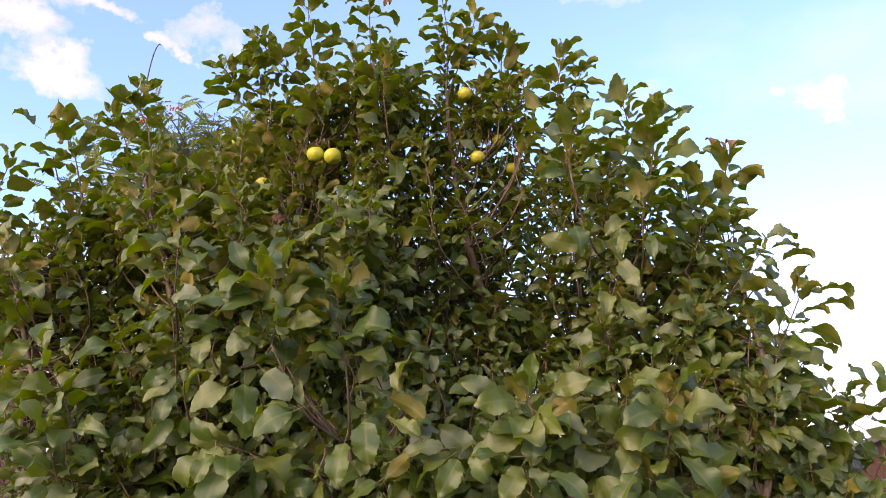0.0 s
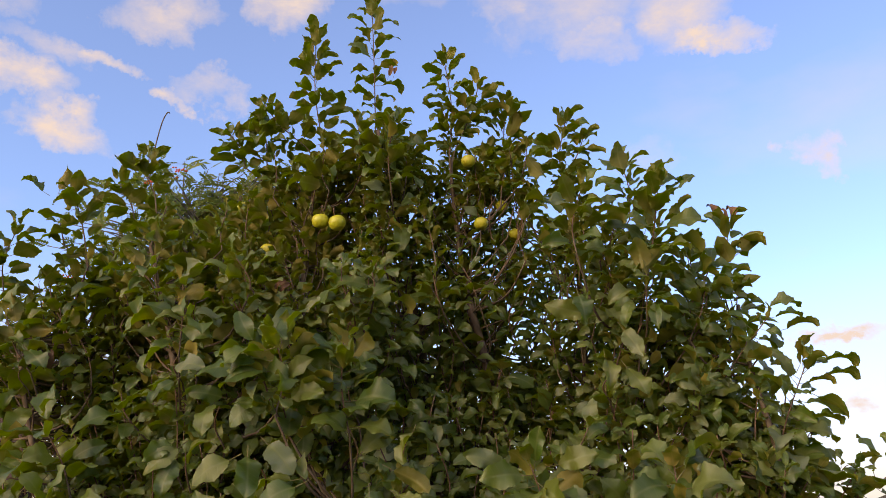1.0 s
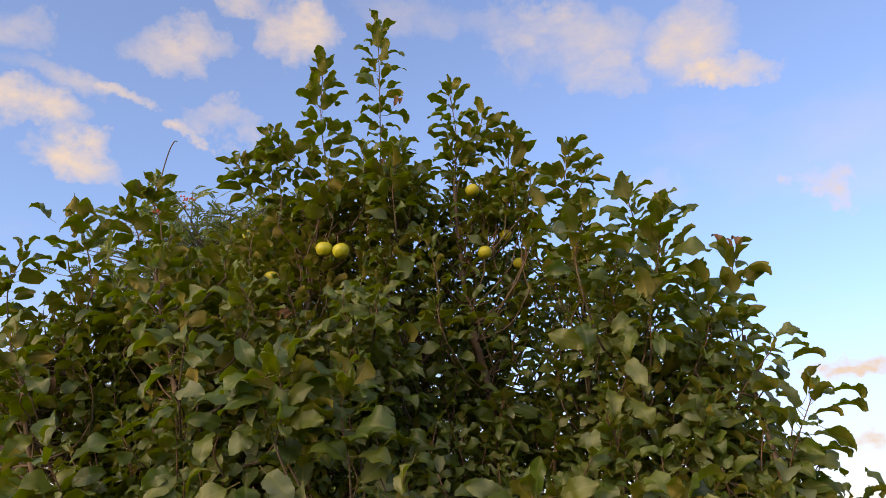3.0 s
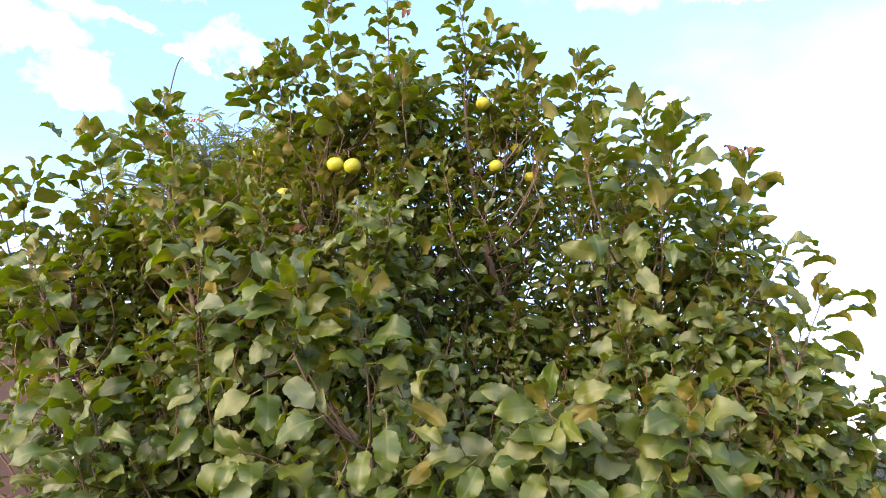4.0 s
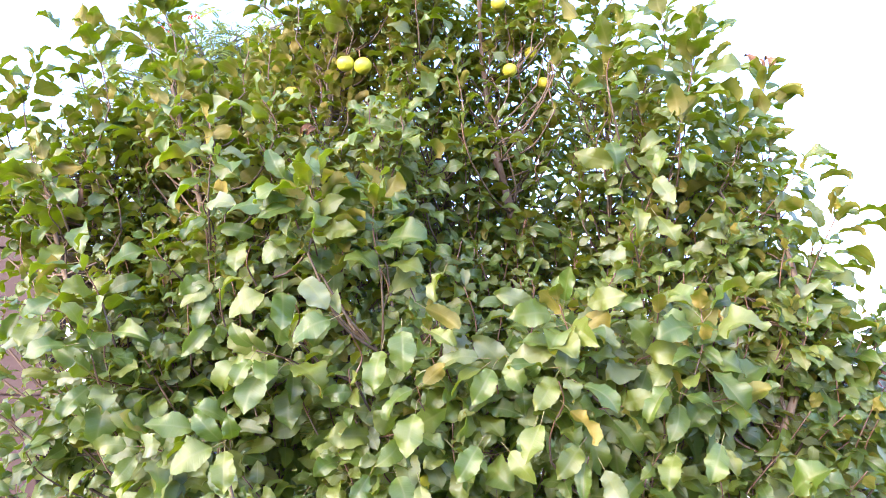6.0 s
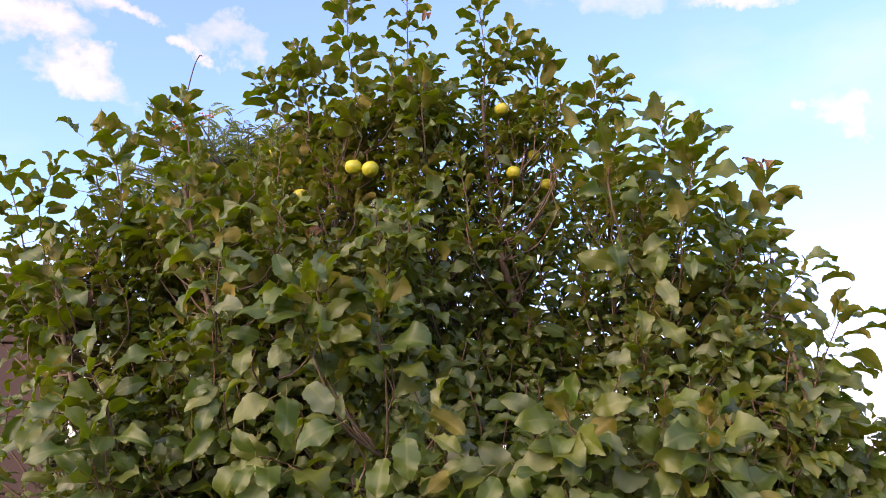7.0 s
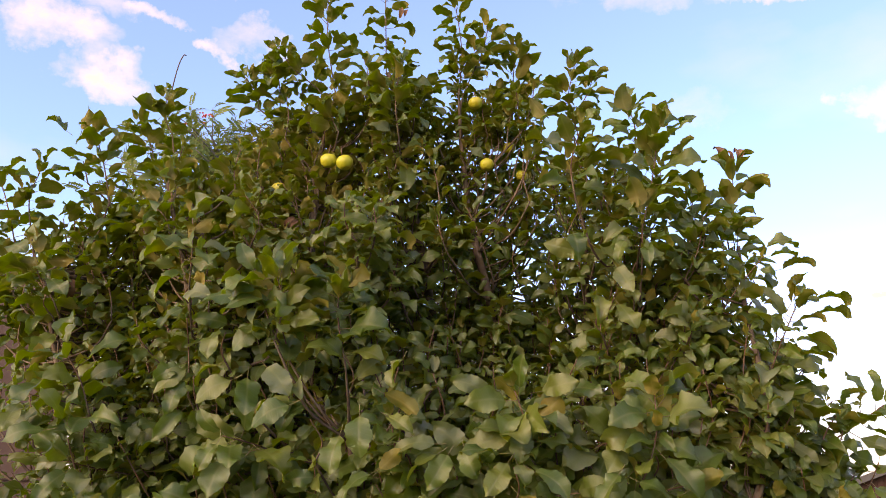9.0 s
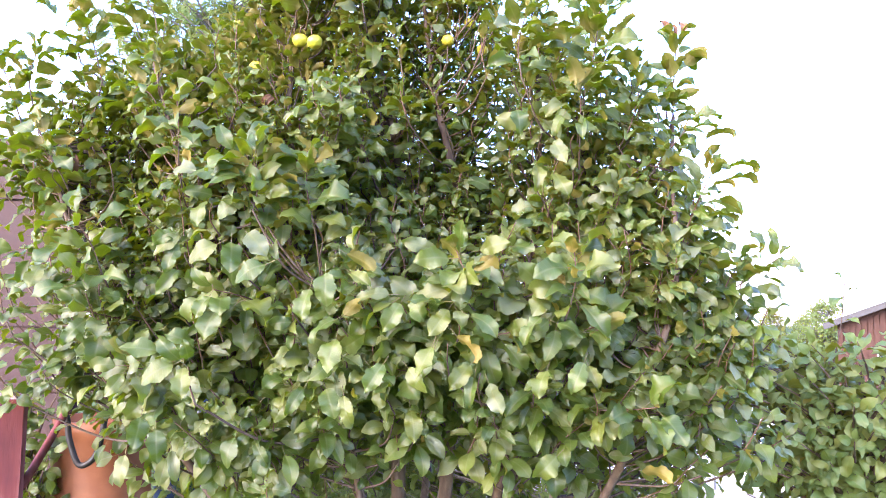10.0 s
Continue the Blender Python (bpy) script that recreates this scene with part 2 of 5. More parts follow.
FILM = plain("white_plastic_film", [(0.3, (0.62, 0.64, 0.66)), (0.7, (0.84, 0.85, 0.86))], 6, 0.4, 0.3, dist=0.02)
BROWN_BOARD = plain("brown_stained_board", [(0.3, (0.035, 0.014, 0.010)), (0.5, (0.055, 0.022, 0.015)), (0.7, (0.085, 0.04, 0.028))], 12, 0.75, 0.3, (1, 1, 0.1))
ROOFING = plain("grey_roof_sheet", [(0.3, (0.045, 0.045, 0.048)), (0.7, (0.08, 0.08, 0.083))], 5, 0.7, 0.3, (1, 0.2, 1))
DARK_GLASS = plain("dark_window_glass", [(0.3, (0.02, 0.022, 0.025)), (0.7, (0.05, 0.055, 0.06))], 4, 0.15, 0.02, spec=0.6)
GRASS = plain("garden_grass", [(0.3, (0.035, 0.06, 0.018)), (0.5, (0.06, 0.09, 0.025)), (0.7, (0.12, 0.12, 0.05))], 14, 1.0, 0.5, dist=0.03, spec=0.05)


# ---- mesh helpers ----
def mesh_object(name, verts, faces, mats, parent=None, mat_index=None, uvs=None, smooth=True, label=""):
    me = bpy.data.meshes.new(name)
    me.from_pydata(verts, [], faces)
    for m in mats:
        me.materials.append(m)
    if mat_index is not None:
        me.polygons.foreach_set("material_index", mat_index)
    if smooth:
        me.polygons.foreach_set("use_smooth", [True] * len(me.polygons))
    if uvs is not None:
        layer = me.uv_layers.new(name="leaf")
        loops = np.zeros(len(me.loops), dtype=np.int32)
        me.loops.foreach_get("vertex_index", loops)
        layer.data.foreach_set("uv", np.asarray(uvs, dtype=np.float32)[loops].ravel())
    me.update()
    ob = new(name, me)
    if parent:
        ob.parent = parent
    if label:
        tagged(ob, label)
    return ob


def part(name, bm, mat, parent, label="", smooth=True):
    """One bmesh as one mesh object under a thing."""
    me = bpy.data.meshes.new(name)
    bm.to_mesh(me)
    bm.free()
    me.materials.append(mat)
    if smooth:
        me.polygons.foreach_set("use_smooth", [True] * len(me.polygons))
    ob = new(name, me)
    ob.parent = parent
    if label:
        tagged(ob, label)
    return ob


def thing(name, at, label, category, group="", kind=""):
    e = new(name)
    e.location = at
    e.empty_display_size = 0.1
    return tagged(e, label, category, group, kind)


def spline(points, per=6):
    """A smooth curve through the points."""
    p = [Vector(q) for q in points]
    p = [p[0] * 2 - p[1]] + p + [p[-1] * 2 - p[-2]]
    out = []
    for i in range(1, len(p) - 2):
        for k in range(per):
            t = k / per
            a, b, c, d = p[i - 1:i + 3]
            out.append(0.5 * ((2 * b) + (c - a) * t + (2 * a - 5 * b + 4 * c - d) * t * t + (3 * b - a - 3 * c + d) * t ** 3))
    out.append(p[-2].copy())
    return out


def tube_data(points, r0, r1, sides=6, knobs=0.0):
    """Vertices and faces of a tapered, slightly knobbly tube along the points, closed at its end."""
    verts, faces = [], []
    n = len(points)
    side = None
    for i, p in enumerate(points):
        d = (points[min(i + 1, n - 1)] - points[max(i - 1, 0)]).normalized()
        if side is None:
            side = d.orthogonal().normalized()
        side = (side - d * side.dot(d)).normalized()
        other = d.cross(side)
        r = r0 + (r1 - r0) * i / (n - 1)
        for k in range(sides):
            a = 2 * math.pi * k / sides
            rr = r * (1 + knobs * noise.noise(p * 22 + Vector((k * 3.1, 0, 0))))
            verts.append(p + (side * math.cos(a) + other * math.sin(a)) * rr)
        if i:
            o = (i - 1) * sides
            for k in range(sides):
                k2 = (k + 1) % sides
                faces.append((o + k, o + k2, o + sides + k2, o + sides + k))
    faces.append(tuple(range((n - 1) * sides, n * sides)))
    faces.append(tuple(reversed(range(sides))))
    return verts, faces


def tube(name, points, r0, r1, mat, parent, sides=7, knobs=0.0, label=""):
    v, f = tube_data(points, r0, r1, sides, knobs)
    return mesh_object(name, v, f, [mat], parent, label=label)


def box_bm(sx, sy, sz, at=(0, 0, 0), bevel=0.004, bm=None):
    own = bm is None
    bm = bm or bmesh.new()
    made = bmesh.ops.create_cube(bm, size=1.0, matrix=Matrix.Translation(at) @ Matrix.Diagonal((sx, sy, sz, 1)))
    if bevel:
        edges = {e for v in made["verts"] for e in v.link_edges}
        bmesh.ops.bevel(bm, geom=list(edges), offset=bevel, segments=2, affect="EDGES")
    return bm


# ---- leaves ----
rng = random.Random(11)


def leaf_shape(width, bend, fold, wave, phase, twist, seed, fine=False, stalk=0.30):
    """An oval, pointed leaf of length 1 with a folded midrib and a thin underside sheet, on a stalk. x along, y across, z up.
    fine: more rows, with a toothed, wavy edge."""
    vs = [0.0, 0.05, 0.14, 0.27, 0.41, 0.55, 0.68, 0.79, 0.88, 0.95, 1.0]
    profile = [0.0, 0.34, 0.64, 0.89, 1.0, 0.97, 0.84, 0.63, 0.39, 0.16, 0.0]
    own = random.Random(seed)
    ragged = [[own.uniform(0.91, 1.08) for _ in profile] for _ in (0, 1)]
    rows_at = [0.0, 0.03, 0.08, 0.13, 0.19, 0.25, 0.31, 0.37, 0.43, 0.49, 0.55, 0.61, 0.67, 0.73, 0.79, 0.84, 0.89, 0.94, 1.0] if fine else [0.0, 0.09, 0.26, 0.46, 0.66, 0.84, 1.0]
    cols = (-1.0, -0.5, 0.0, 0.5, 1.0)
    verts, uvs, faces, mats = [], [], [], []
    px, pz, ang = stalk, 0.0, 0.4
    rows = []
    last = 0.0
    for n_row, v in enumerate(rows_at):
        w = float(np.interp(v, vs, profile))
        step = v - last
        ang_now = 0.4 - bend * v ** 1.2
        px += step * math.cos((ang + ang_now) / 2)
        pz += step * math.sin((ang + ang_now) / 2)
        ang, last = ang_now, v
        nx, nz = -math.sin(ang), math.cos(ang)
        row = []
        for u in (cols if 0 < w else (0.0,)):
            hw = w * width * 0.5 * u
            if abs(u) == 1:
                hw *= float(np.interp(v, vs, ragged[0 if u < 0 else 1]))
                if fine:
                    hw *= 1 + (0.045 if n_row % 2 else -0.045) + 0.05 * math.sin(v * 17 + phase * 3 + 2 * u)
            lift = fold * abs(hw) - 0.9 * fold * width * 0.5 * w * u * u * 0.6 + wave * abs(u) * math.sin(v * 8 + phase + (2.1 if u > 0 else 0)) * min(1.0, 3 * v)
            if fine:
                lift += 0.3 * wave * u * u * math.sin(v * 21 + phase * 2 + u)
            y = hw * (1 - 0.12 * fold)
            roll = twist * v
            yy, zz = y * math.cos(roll) - lift * math.sin(roll), y * math.sin(roll) + lift * math.cos(roll)
            row.append((px + nx * zz, yy, pz + nz * zz, u * 0.5 * w, v, nx, nz))
        rows.append(row)
    for sheet in (0, 1):
        index, start = [], len(verts)
        for row in rows:
            ids = []
            for x, y, z, u, v, nx, nz in row:
                off = 0.006 * sheet
                ids.append(len(verts))
                verts.append((x - nx * off, y, z - nz * off))
                uvs.append((u, v))
            index.append(ids)
        for a, b in zip(index, index[1:]):
            if len(a) == 1:
                quads = [(a[0], b[k + 1], b[k]) for k in range(4)]
            elif len(b) == 1:
                quads = [(a[k], a[k + 1], b[0]) for k in range(4)]
            else:
                quads = [(a[k], a[k + 1], b[k + 1], b[k]) for k in range(4)]
            for q in quads:
                for tri in ((q,) if len(q) == 3 else ((q[0], q[1], q[2]), (q[0], q[2], q[3]))):
                    faces.append(tri[::-1] if sheet == 0 else tri)
                    mats.append(sheet)
    if stalk:
        o = len(verts)
        for x, r in ((0.0, 0.011), (stalk * 1.02, 0.008)):
            z = 0.0 if x == 0 else 0.002
            for k in range(3):
                a = 2.1 * k
                verts.append((x, r * math.cos(a), z + r * math.sin(a)))
                uvs.append((0.4, 0.5))
        for k in range(3):
            k2 = (k + 1) % 3
            faces.append((o + k, o + k2, o + 3 + k2, o + 3 + k))
            mats.append(2)
    return np.array(verts), np.array(uvs), faces, mats


# the first ten hang flat and broad, the last ten are folded and curl back
KINDS = [(rng.uniform(0.50, 0.66), rng.uniform(0.4, 1.5), rng.uniform(0.05, 0.6), rng.uniform(0.06, 0.13), rng.uniform(0, 6), rng.uniform(-0.7, 0.7), k) for k in range(10)]
KINDS += [(rng.uniform(0.46, 0.60), rng.uniform(0.8, 2.0), rng.uniform(0.4, 1.3), rng.uniform(0.05, 0.11), rng.uniform(0, 6), rng.uniform(-0.6, 0.6), k) for k in range(10, 20)]
LEAVES = [leaf_shape(*k) for k in KINDS]
FINE_LEAVES = [leaf_shape(*k, fine=True) for k in KINDS]
DRY = [leaf_shape(rng.uniform(0.3, 0.45), rng.uniform(1.8, 2.6), rng.uniform(0.9, 1.4), rng.uniform(0.05, 0.09), rng.uniform(0, 6), rng.uniform(-1.4, 1.4), k, True) for k in range(4)]


def leaf_pose(at, along, up, length, roll):
    """The matrix that lays a leaf at a point, along a direction, its upper side towards up."""
    d = along.normalized()
    n = up - d * up.dot(d)
    if n.length < 0.05:
        n = d.orthogonal()
    n.normalize()
    side = n.cross(d)
    m = Matrix((d, side, n)).transposed().to_4x4()
    return Matrix.Translation(at) @ m @ Matrix.Rotation(roll, 4, "X") @ Matrix.Diagonal((length, length, length, 1))


def joined_leaves(name, spots, shapes, mats, parent, label=""):
    """All the leaves at the spots (shape number, matrix) as one mesh."""
    verts, uvs, faces, index = [], [], [], []
    base = 0
    for k, m in spots:
        v, uv, fs, ms = shapes[k]
        a = np.array(m)
        verts.append(v @ a[:3, :3].T + a[:3, 3])
        uvs.append(uv)
        faces.extend([tuple(i + base for i in q) for q in fs])
        index.extend(ms)
        base += len(v)
    ob = mesh_object(name, np.concatenate(verts).tolist(), faces, mats, parent, index, np.concatenate(uvs), label=label)
    return tagged(ob, kind="stuff")


def leafy_axis(points, count, length, r, spots, droop=0.0, first=0.12, shapes=(0, 20), facing=0.1, erect=1.0):
    """Sets leaves spirally round a shoot: upright and small at its tip, wide and hanging lower down."""
    n = len(points) - 1
    turn = r.uniform(0, 6.28)
    for i in range(count):
        s = first + (1 - first) * (i + r.uniform(-0.3, 0.3)) / max(count - 1, 1)
        s = min(max(s, 0.02), 1.0)
        f = s * n
        k = min(int(f), n - 1)
        p = points[k].lerp(points[k + 1], f - k)
        axis = (points[k + 1] - points[k]).normalized()
        turn += 2.4 + r.uniform(-0.3, 0.3)
        side = axis.orthogonal().normalized()
        radial = side * math.cos(turn) + axis.cross(side) * math.sin(turn)
        spread = erect * radians(82 - 42 * s ** 3 + r.uniform(-24, 24))
        d = axis * math.cos(spread) + radial * math.sin(spread)
        d.z -= droop * (1.3 - s) + r.uniform(-0.15, 0.25)
        size = length * (0.72 + 0.38 * math.sin(math.pi * min(s * 0.9 + 0.1, 1))) * r.uniform(0.6, 1.15)
        up = Vector((r.uniform(-0.8, 0.8), r.uniform(-0.6, 0.6) - facing, 0.8)) + axis * 0.4 - radial * (0.9 * math.cos(spread))
        spots.append((r.randrange(*shapes), leaf_pose(p, d, up, size, r.uniform(-0.6, 0.6))))


# ---- the apple tree ----
STEMS = [
    [(0.0, 2.42, -0.05), (-0.05, 2.44, 0.6), (-0.06, 2.45, 0.95), (-0.04, 2.40, 1.5), (-0.06, 2.40, 1.9), (-0.15, 2.36, 2.4), (-0.23, 2.33, 2.75)],
    [(0.02, 2.43, -0.05), (0.05, 2.46, 0.6), (0.10, 2.45, 0.95), (0.13, 2.42, 1.6), (0.13, 2.40, 1.9), (0.05, 2.36, 2.3), (0.01, 2.33, 2.65)],
    [(-0.03, 2.42, -0.05), (-0.15, 2.48, 0.7), (-0.20, 2.50, 0.86), (-0.28, 2.40, 1.12), (-0.36, 2.32, 1.6), (-0.42, 2.28, 2.2), (-0.40, 2.30, 2.66)],
    [(0.03, 2.42, -0.05), (0.18, 2.47, 0.55), (0.28, 2.50, 0.9), (0.36, 2.45, 1.4), (0.42, 2.40, 2.0), (0.39, 2.36, 2.5)],
    [(-0.05, 2.41, -0.05), (-0.35, 2.42, 0.6), (-0.50, 2.35, 0.95), (-0.55, 2.15, 1.4), (-0.68, 2.12, 1.8), (-0.85, 2.18, 2.3)],
    [(0.05, 2.41, -0.05), (0.35, 2.41, 0.6), (0.46, 2.40, 0.9), (0.47, 2.32, 1.2), (0.52, 2.22, 1.6), (0.55, 2.27, 2.2)],
    [(0.06, 2.40, -0.05), (0.50, 2.25, 0.75), (0.665, 1.95, 1.20), (0.71, 1.95, 1.36), (0.755, 1.95, 1.53), (0.765, 1.98, 1.75), (0.82, 2.2, 2.12)],
    [(-0.05, 2.40, -0.05), (-0.50, 2.30, 0.7), (-0.80, 2.15, 1.2), (-1.0, 2.10, 1.6), (-1.15, 2.10, 2.0)],
    [(0.0, 2.45, -0.05), (0.0, 2.70, 0.8), (0.10, 2.80, 1.5), (0.15, 2.72, 2.1)],
    [(-0.03, 2.38, -0.05), (-0.10, 2.20, 0.7), (-0.15, 2.0, 1.2), (-0.20, 1.88, 1.55)],
    [(0.03, 2.38, -0.05), (0.25, 2.15, 0.7), (0.35, 1.98, 1.2), (0.42, 1.88, 1.45)],
]
apple_tree = thing("apple_tree", (0.0, 2.42, 0.0), "bushy multi-stemmed apple tree with glossy green leaves and yellow apples", "tree")
AT = Vector((0.0, 2.42, 0.0))


def local(points):
    return [Vector(p) - AT for p in points]


stem_points = []
STEM_R = (0.034, 0.032, 0.027, 0.026, 0.022, 0.021, 0.016, 0.018, 0.02, 0.015, 0.015)
for pts, r in zip(STEMS, STEM_R):
    curve = spline(local(pts), 8)
    wob = [p + Vector((noise.noise(p * 3), noise.noise(p * 3 + Vector((9, 0, 0))), 0)) * 0.018 * min(i / 6, 1) for i, p in enumerate(curve)]
    tube("stem", wob, r, 0.005, BARK, apple_tree, 9, 0.25)
    stem_points += wob[6:]

twigs = []
spots = []


def add_twig(points, r0, r1, old):
    v, f = tube_data(points, r0, r1, 5)
    twigs.append((points[-1].y - 0.3 * points[-1].z, v, f, [0 if k // 5 >= old else 1 for k in range(len(f))]))


def shoot(base, tip, count, length, droop=0.15, sway=0.02):
    """A leafy shoot from base to tip, carried by a twig that leaves the nearest stem below it."""
    b, t = Vector(base) - AT, Vector(tip) - AT
    t -= (t - b).normalized() * (0.055 if tip[2] > 1.9 else 0.02)
    root = min(stem_points, key=lambda p: (p - b).length + 2.2 * max(0.0, p.z - b.z + 0.10))
    d = t - b
    mid = b + d * 0.5 + Vector((rng.uniform(-1, 1), rng.uniform(-1, 1), 0)) * sway
    axis = spline([b, mid, t], 5)
    if (root - b).length > 0.02:
        bend = root.lerp(b, 0.6) - d.normalized() * 0.25 * (b - root).length + Vector((0, 0, 0.02))
        axis_all = spline([root, bend, b], 5)[:-1] + axis
    else:
        axis_all = axis
    add_twig(axis_all, 0.0024 + 0.005 * min((root - b).length, 0.5), 0.0013, len(axis_all) - 8)
    kinds = (7, 20) if tip[2] > 2.2 else ((0, 20) if tip[2] > 1.75 else (0, 13))
    turned = min(max((2.15 - tip[2]) * 1.6, -0.6), 0.95) if tip[0] < -0.35 else min(max((2.80 - tip[2]) * 1.5, 0.1), 0.95)
    leafy_axis(axis, int(count * (2.8 if tip[2] > 2.7 else 2.35 if tip[2] > 2.4 else 1.9)), length, rng, spots, droop, first=0.05, shapes=kinds, facing=turned, erect=0.84 if tip[2] > 2.25 else 1.0)
    if (root - b).length > 0.12:
        leafy_axis(axis_all[3:-10] if len(axis_all) > 16 else axis_all[1:6], max(2, int((root - b).length * 17)), length * 0.95, rng, spots, droop + 0.15, shapes=kinds, facing=turned)


shoot((-0.23, 2.32, 2.75), (-0.26, 2.30, 3.32), 15, 0.082)
shoot((-0.39, 2.30, 2.66), (-0.44, 2.28, 3.13), 14, 0.080)
shoot((-0.45, 2.30, 2.68), (-0.62, 2.25, 2.85), 9, 0.075)
shoot((-0.57, 2.30, 2.62), (-0.60, 2.25, 2.81), 8, 0.078)
shoot((-0.64, 2.30, 2.61), (-0.71, 2.25, 2.76), 7, 0.075)
shoot((0.01, 2.32, 2.65), (-0.01, 2.30, 3.06), 14, 0.078)
shoot((0.05, 2.32, 2.73), (0.12, 2.28, 2.94), 8, 0.080)
shoot((0.20, 2.38, 2.64), (0.20, 2.35, 2.91), 13, 0.080)
shoot((0.38, 2.36, 2.54), (0.39, 2.34, 2.84), 14, 0.080)
shoot((0.38, 2.36, 2.60), (0.47, 2.34, 2.78), 7, 0.075)
shoot((0.56, 2.30, 2.42), (0.54, 2.28, 2.67), 12, 0.082)
shoot((0.52, 2.02, 2.12), (0.58, 1.98, 2.46), 15, 0.095)
shoot((0.34, 1.97, 2.18), (0.36, 1.92, 2.42), 9, 0.100)
shoot((0.82, 2.30, 2.17), (0.86, 2.30, 2.47), 10, 0.085)
shoot((0.76, 2.20, 1.98), (0.84, 2.20, 2.22), 9, 0.085)
shoot((0.70, 2.05, 1.88), (0.84, 1.97, 2.07), 9, 0.090)
shoot((0.77, 2.00, 1.58), (0.89, 1.95, 1.96), 22, 0.090)
shoot((0.78, 2.05, 1.49), (0.94, 1.95, 1.68), 12, 0.095)
shoot((0.82, 2.05, 1.50), (1.06, 1.95, 1.67), 13, 0.090)
shoot((-1.04, 2.20, 2.25), (-1.13, 2.16, 2.55), 9, 0.078)
shoot((-1.22, 2.12, 2.13), (-1.21, 2.10, 2.38), 10, 0.085)
shoot((-1.25, 2.12, 2.06), (-1.36, 2.10, 2.36), 10, 0.085)
shoot((-1.02, 1.96, 1.89), (-1.11, 1.92, 2.07), 11, 0.100)
shoot((-0.88, 2.22, 2.48), (-0.92, 2.20, 2.66), 9, 0.075)
shoot((-0.96, 2.28, 2.43), (-1.04, 2.25, 2.59), 9, 0.075)
shoot((-0.79, 2.08, 2.18), (-0.80, 2.05, 2.35), 10, 0.085)
shoot((-0.75, 2.00, 2.09), (-0.83, 1.95, 2.21), 8, 0.090)
shoot((-0.63, 1.88, 1.91), (-0.63, 1.84, 2.15), 11, 0.100)
shoot((-0.35, 1.70, 1.75), (-0.36, 1.66, 1.97), 10, 0.105)
shoot((-0.20, 1.75, 1.71), (-0.22, 1.70, 1.96), 10, 0.100)
shoot((-0.16, 2.15, 2.46), (-0.15, 2.10, 2.72), 11, 0.095)
shoot((-0.25, 2.20, 2.54), (-0.27, 2.15, 2.72), 9, 0.085)
shoot((-0.35, 2.20, 2.48), (-0.37, 2.15, 2.64), 8, 0.085)
shoot((0.20, 1.75, 1.52), (0.17, 1.70, 1.67), 11, 0.105)
shoot((0.46, 1.76, 1.51), (0.47, 1.72, 1.67), 11, 0.105)
shoot((0.51, 2.00, 2.02), (0.51, 1.95, 2.21), 10, 0.090)
shoot((-0.37, 1.75, 1.78), (-0.41, 1.68, 1.94), 7, 0.100)
shoot((-0.82, 1.85, 1.59), (-0.90, 1.80, 1.77), 8, 0.110)
shoot((0.66, 2.15, 2.06), (0.68, 2.12, 2.30), 10, 0.085)
shoot((0.74, 2.20, 2.00), (0.76, 2.16, 2.22), 10, 0.085)
shoot((0.60, 2.25, 2.20), (0.63, 2.22, 2.42), 10, 0.08)
shoot((0.70, 2.30, 2.10), (0.73, 2.30, 2.36), 10, 0.08)
for k in range(16):
    x, z, y = rng.uniform(-0.05, 0.42), rng.uniform(2.35, 2.72), rng.uniform(2.72, 2.95)
    shoot((x, y + 0.02, z - 0.2), (x + rng.uniform(-0.06, 0.06), y, z), 7, 0.07, droop=0.25)
for k in range(26):
    x, z, y = rng.uniform(-0.22, 0.34), rng.uniform(1.95, 2.5), rng.uniform(2.15, 2.6)
    shoot((x, y + 0.03, z - 0.16), (x + rng.uniform(-0.08, 0.08), y, z), 7, 0.066, droop=0.25)
for k in range(46):
    x, z, y = rng.uniform(0.1, 0.62), rng.uniform(1.6, 2.3), rng.uniform(2.25, 2.75)
    shoot((x, y + 0.03, z - 0.17), (x + rng.uniform(-0.08, 0.08), y, z), 8, 0.07, droop=0.3)
for k in range(24):
    x, z, y = rng.uniform(-0.55, -0.05), rng.uniform(1.75, 2.25), rng.uniform(1.9, 2.2)
    shoot((x, y + 0.05, z - 0.15), (x + rng.uniform(-0.06, 0.06), y, z), 8, 0.08, droop=0.3)
# thick growth on both flanks
for k in range(60):
    x, z, y = rng.uniform(-1.15, -0.62), rng.uniform(1.45, 2.2), rng.uniform(2.2, 2.75)
    shoot((x + 0.05, y + 0.03, z - 0.18), (x + rng.uniform(-0.08, 0.08), y, z), 8, 0.085, droop=0.25)
for k in range(30):
    x, y = rng.uniform(0.62, 0.90), rng.uniform(1.98, 2.35)
    z = rng.uniform(1.68, 2.24 - 1.3 * (x - 0.70))
    shoot((x - 0.06, y + 0.03, z - 0.18), (x + rng.uniform(0.0, 0.08), y, z), 7, 0.088, droop=0.2)
for k in range(6):
    x, y, z = rng.uniform(0.92, 1.16), rng.uniform(2.1, 2.4), rng.uniform(1.32, 1.47)
    shoot((x - 0.13, y + 0.03, z - 0.08), (x, y, z), 6, 0.085, droop=0.3)
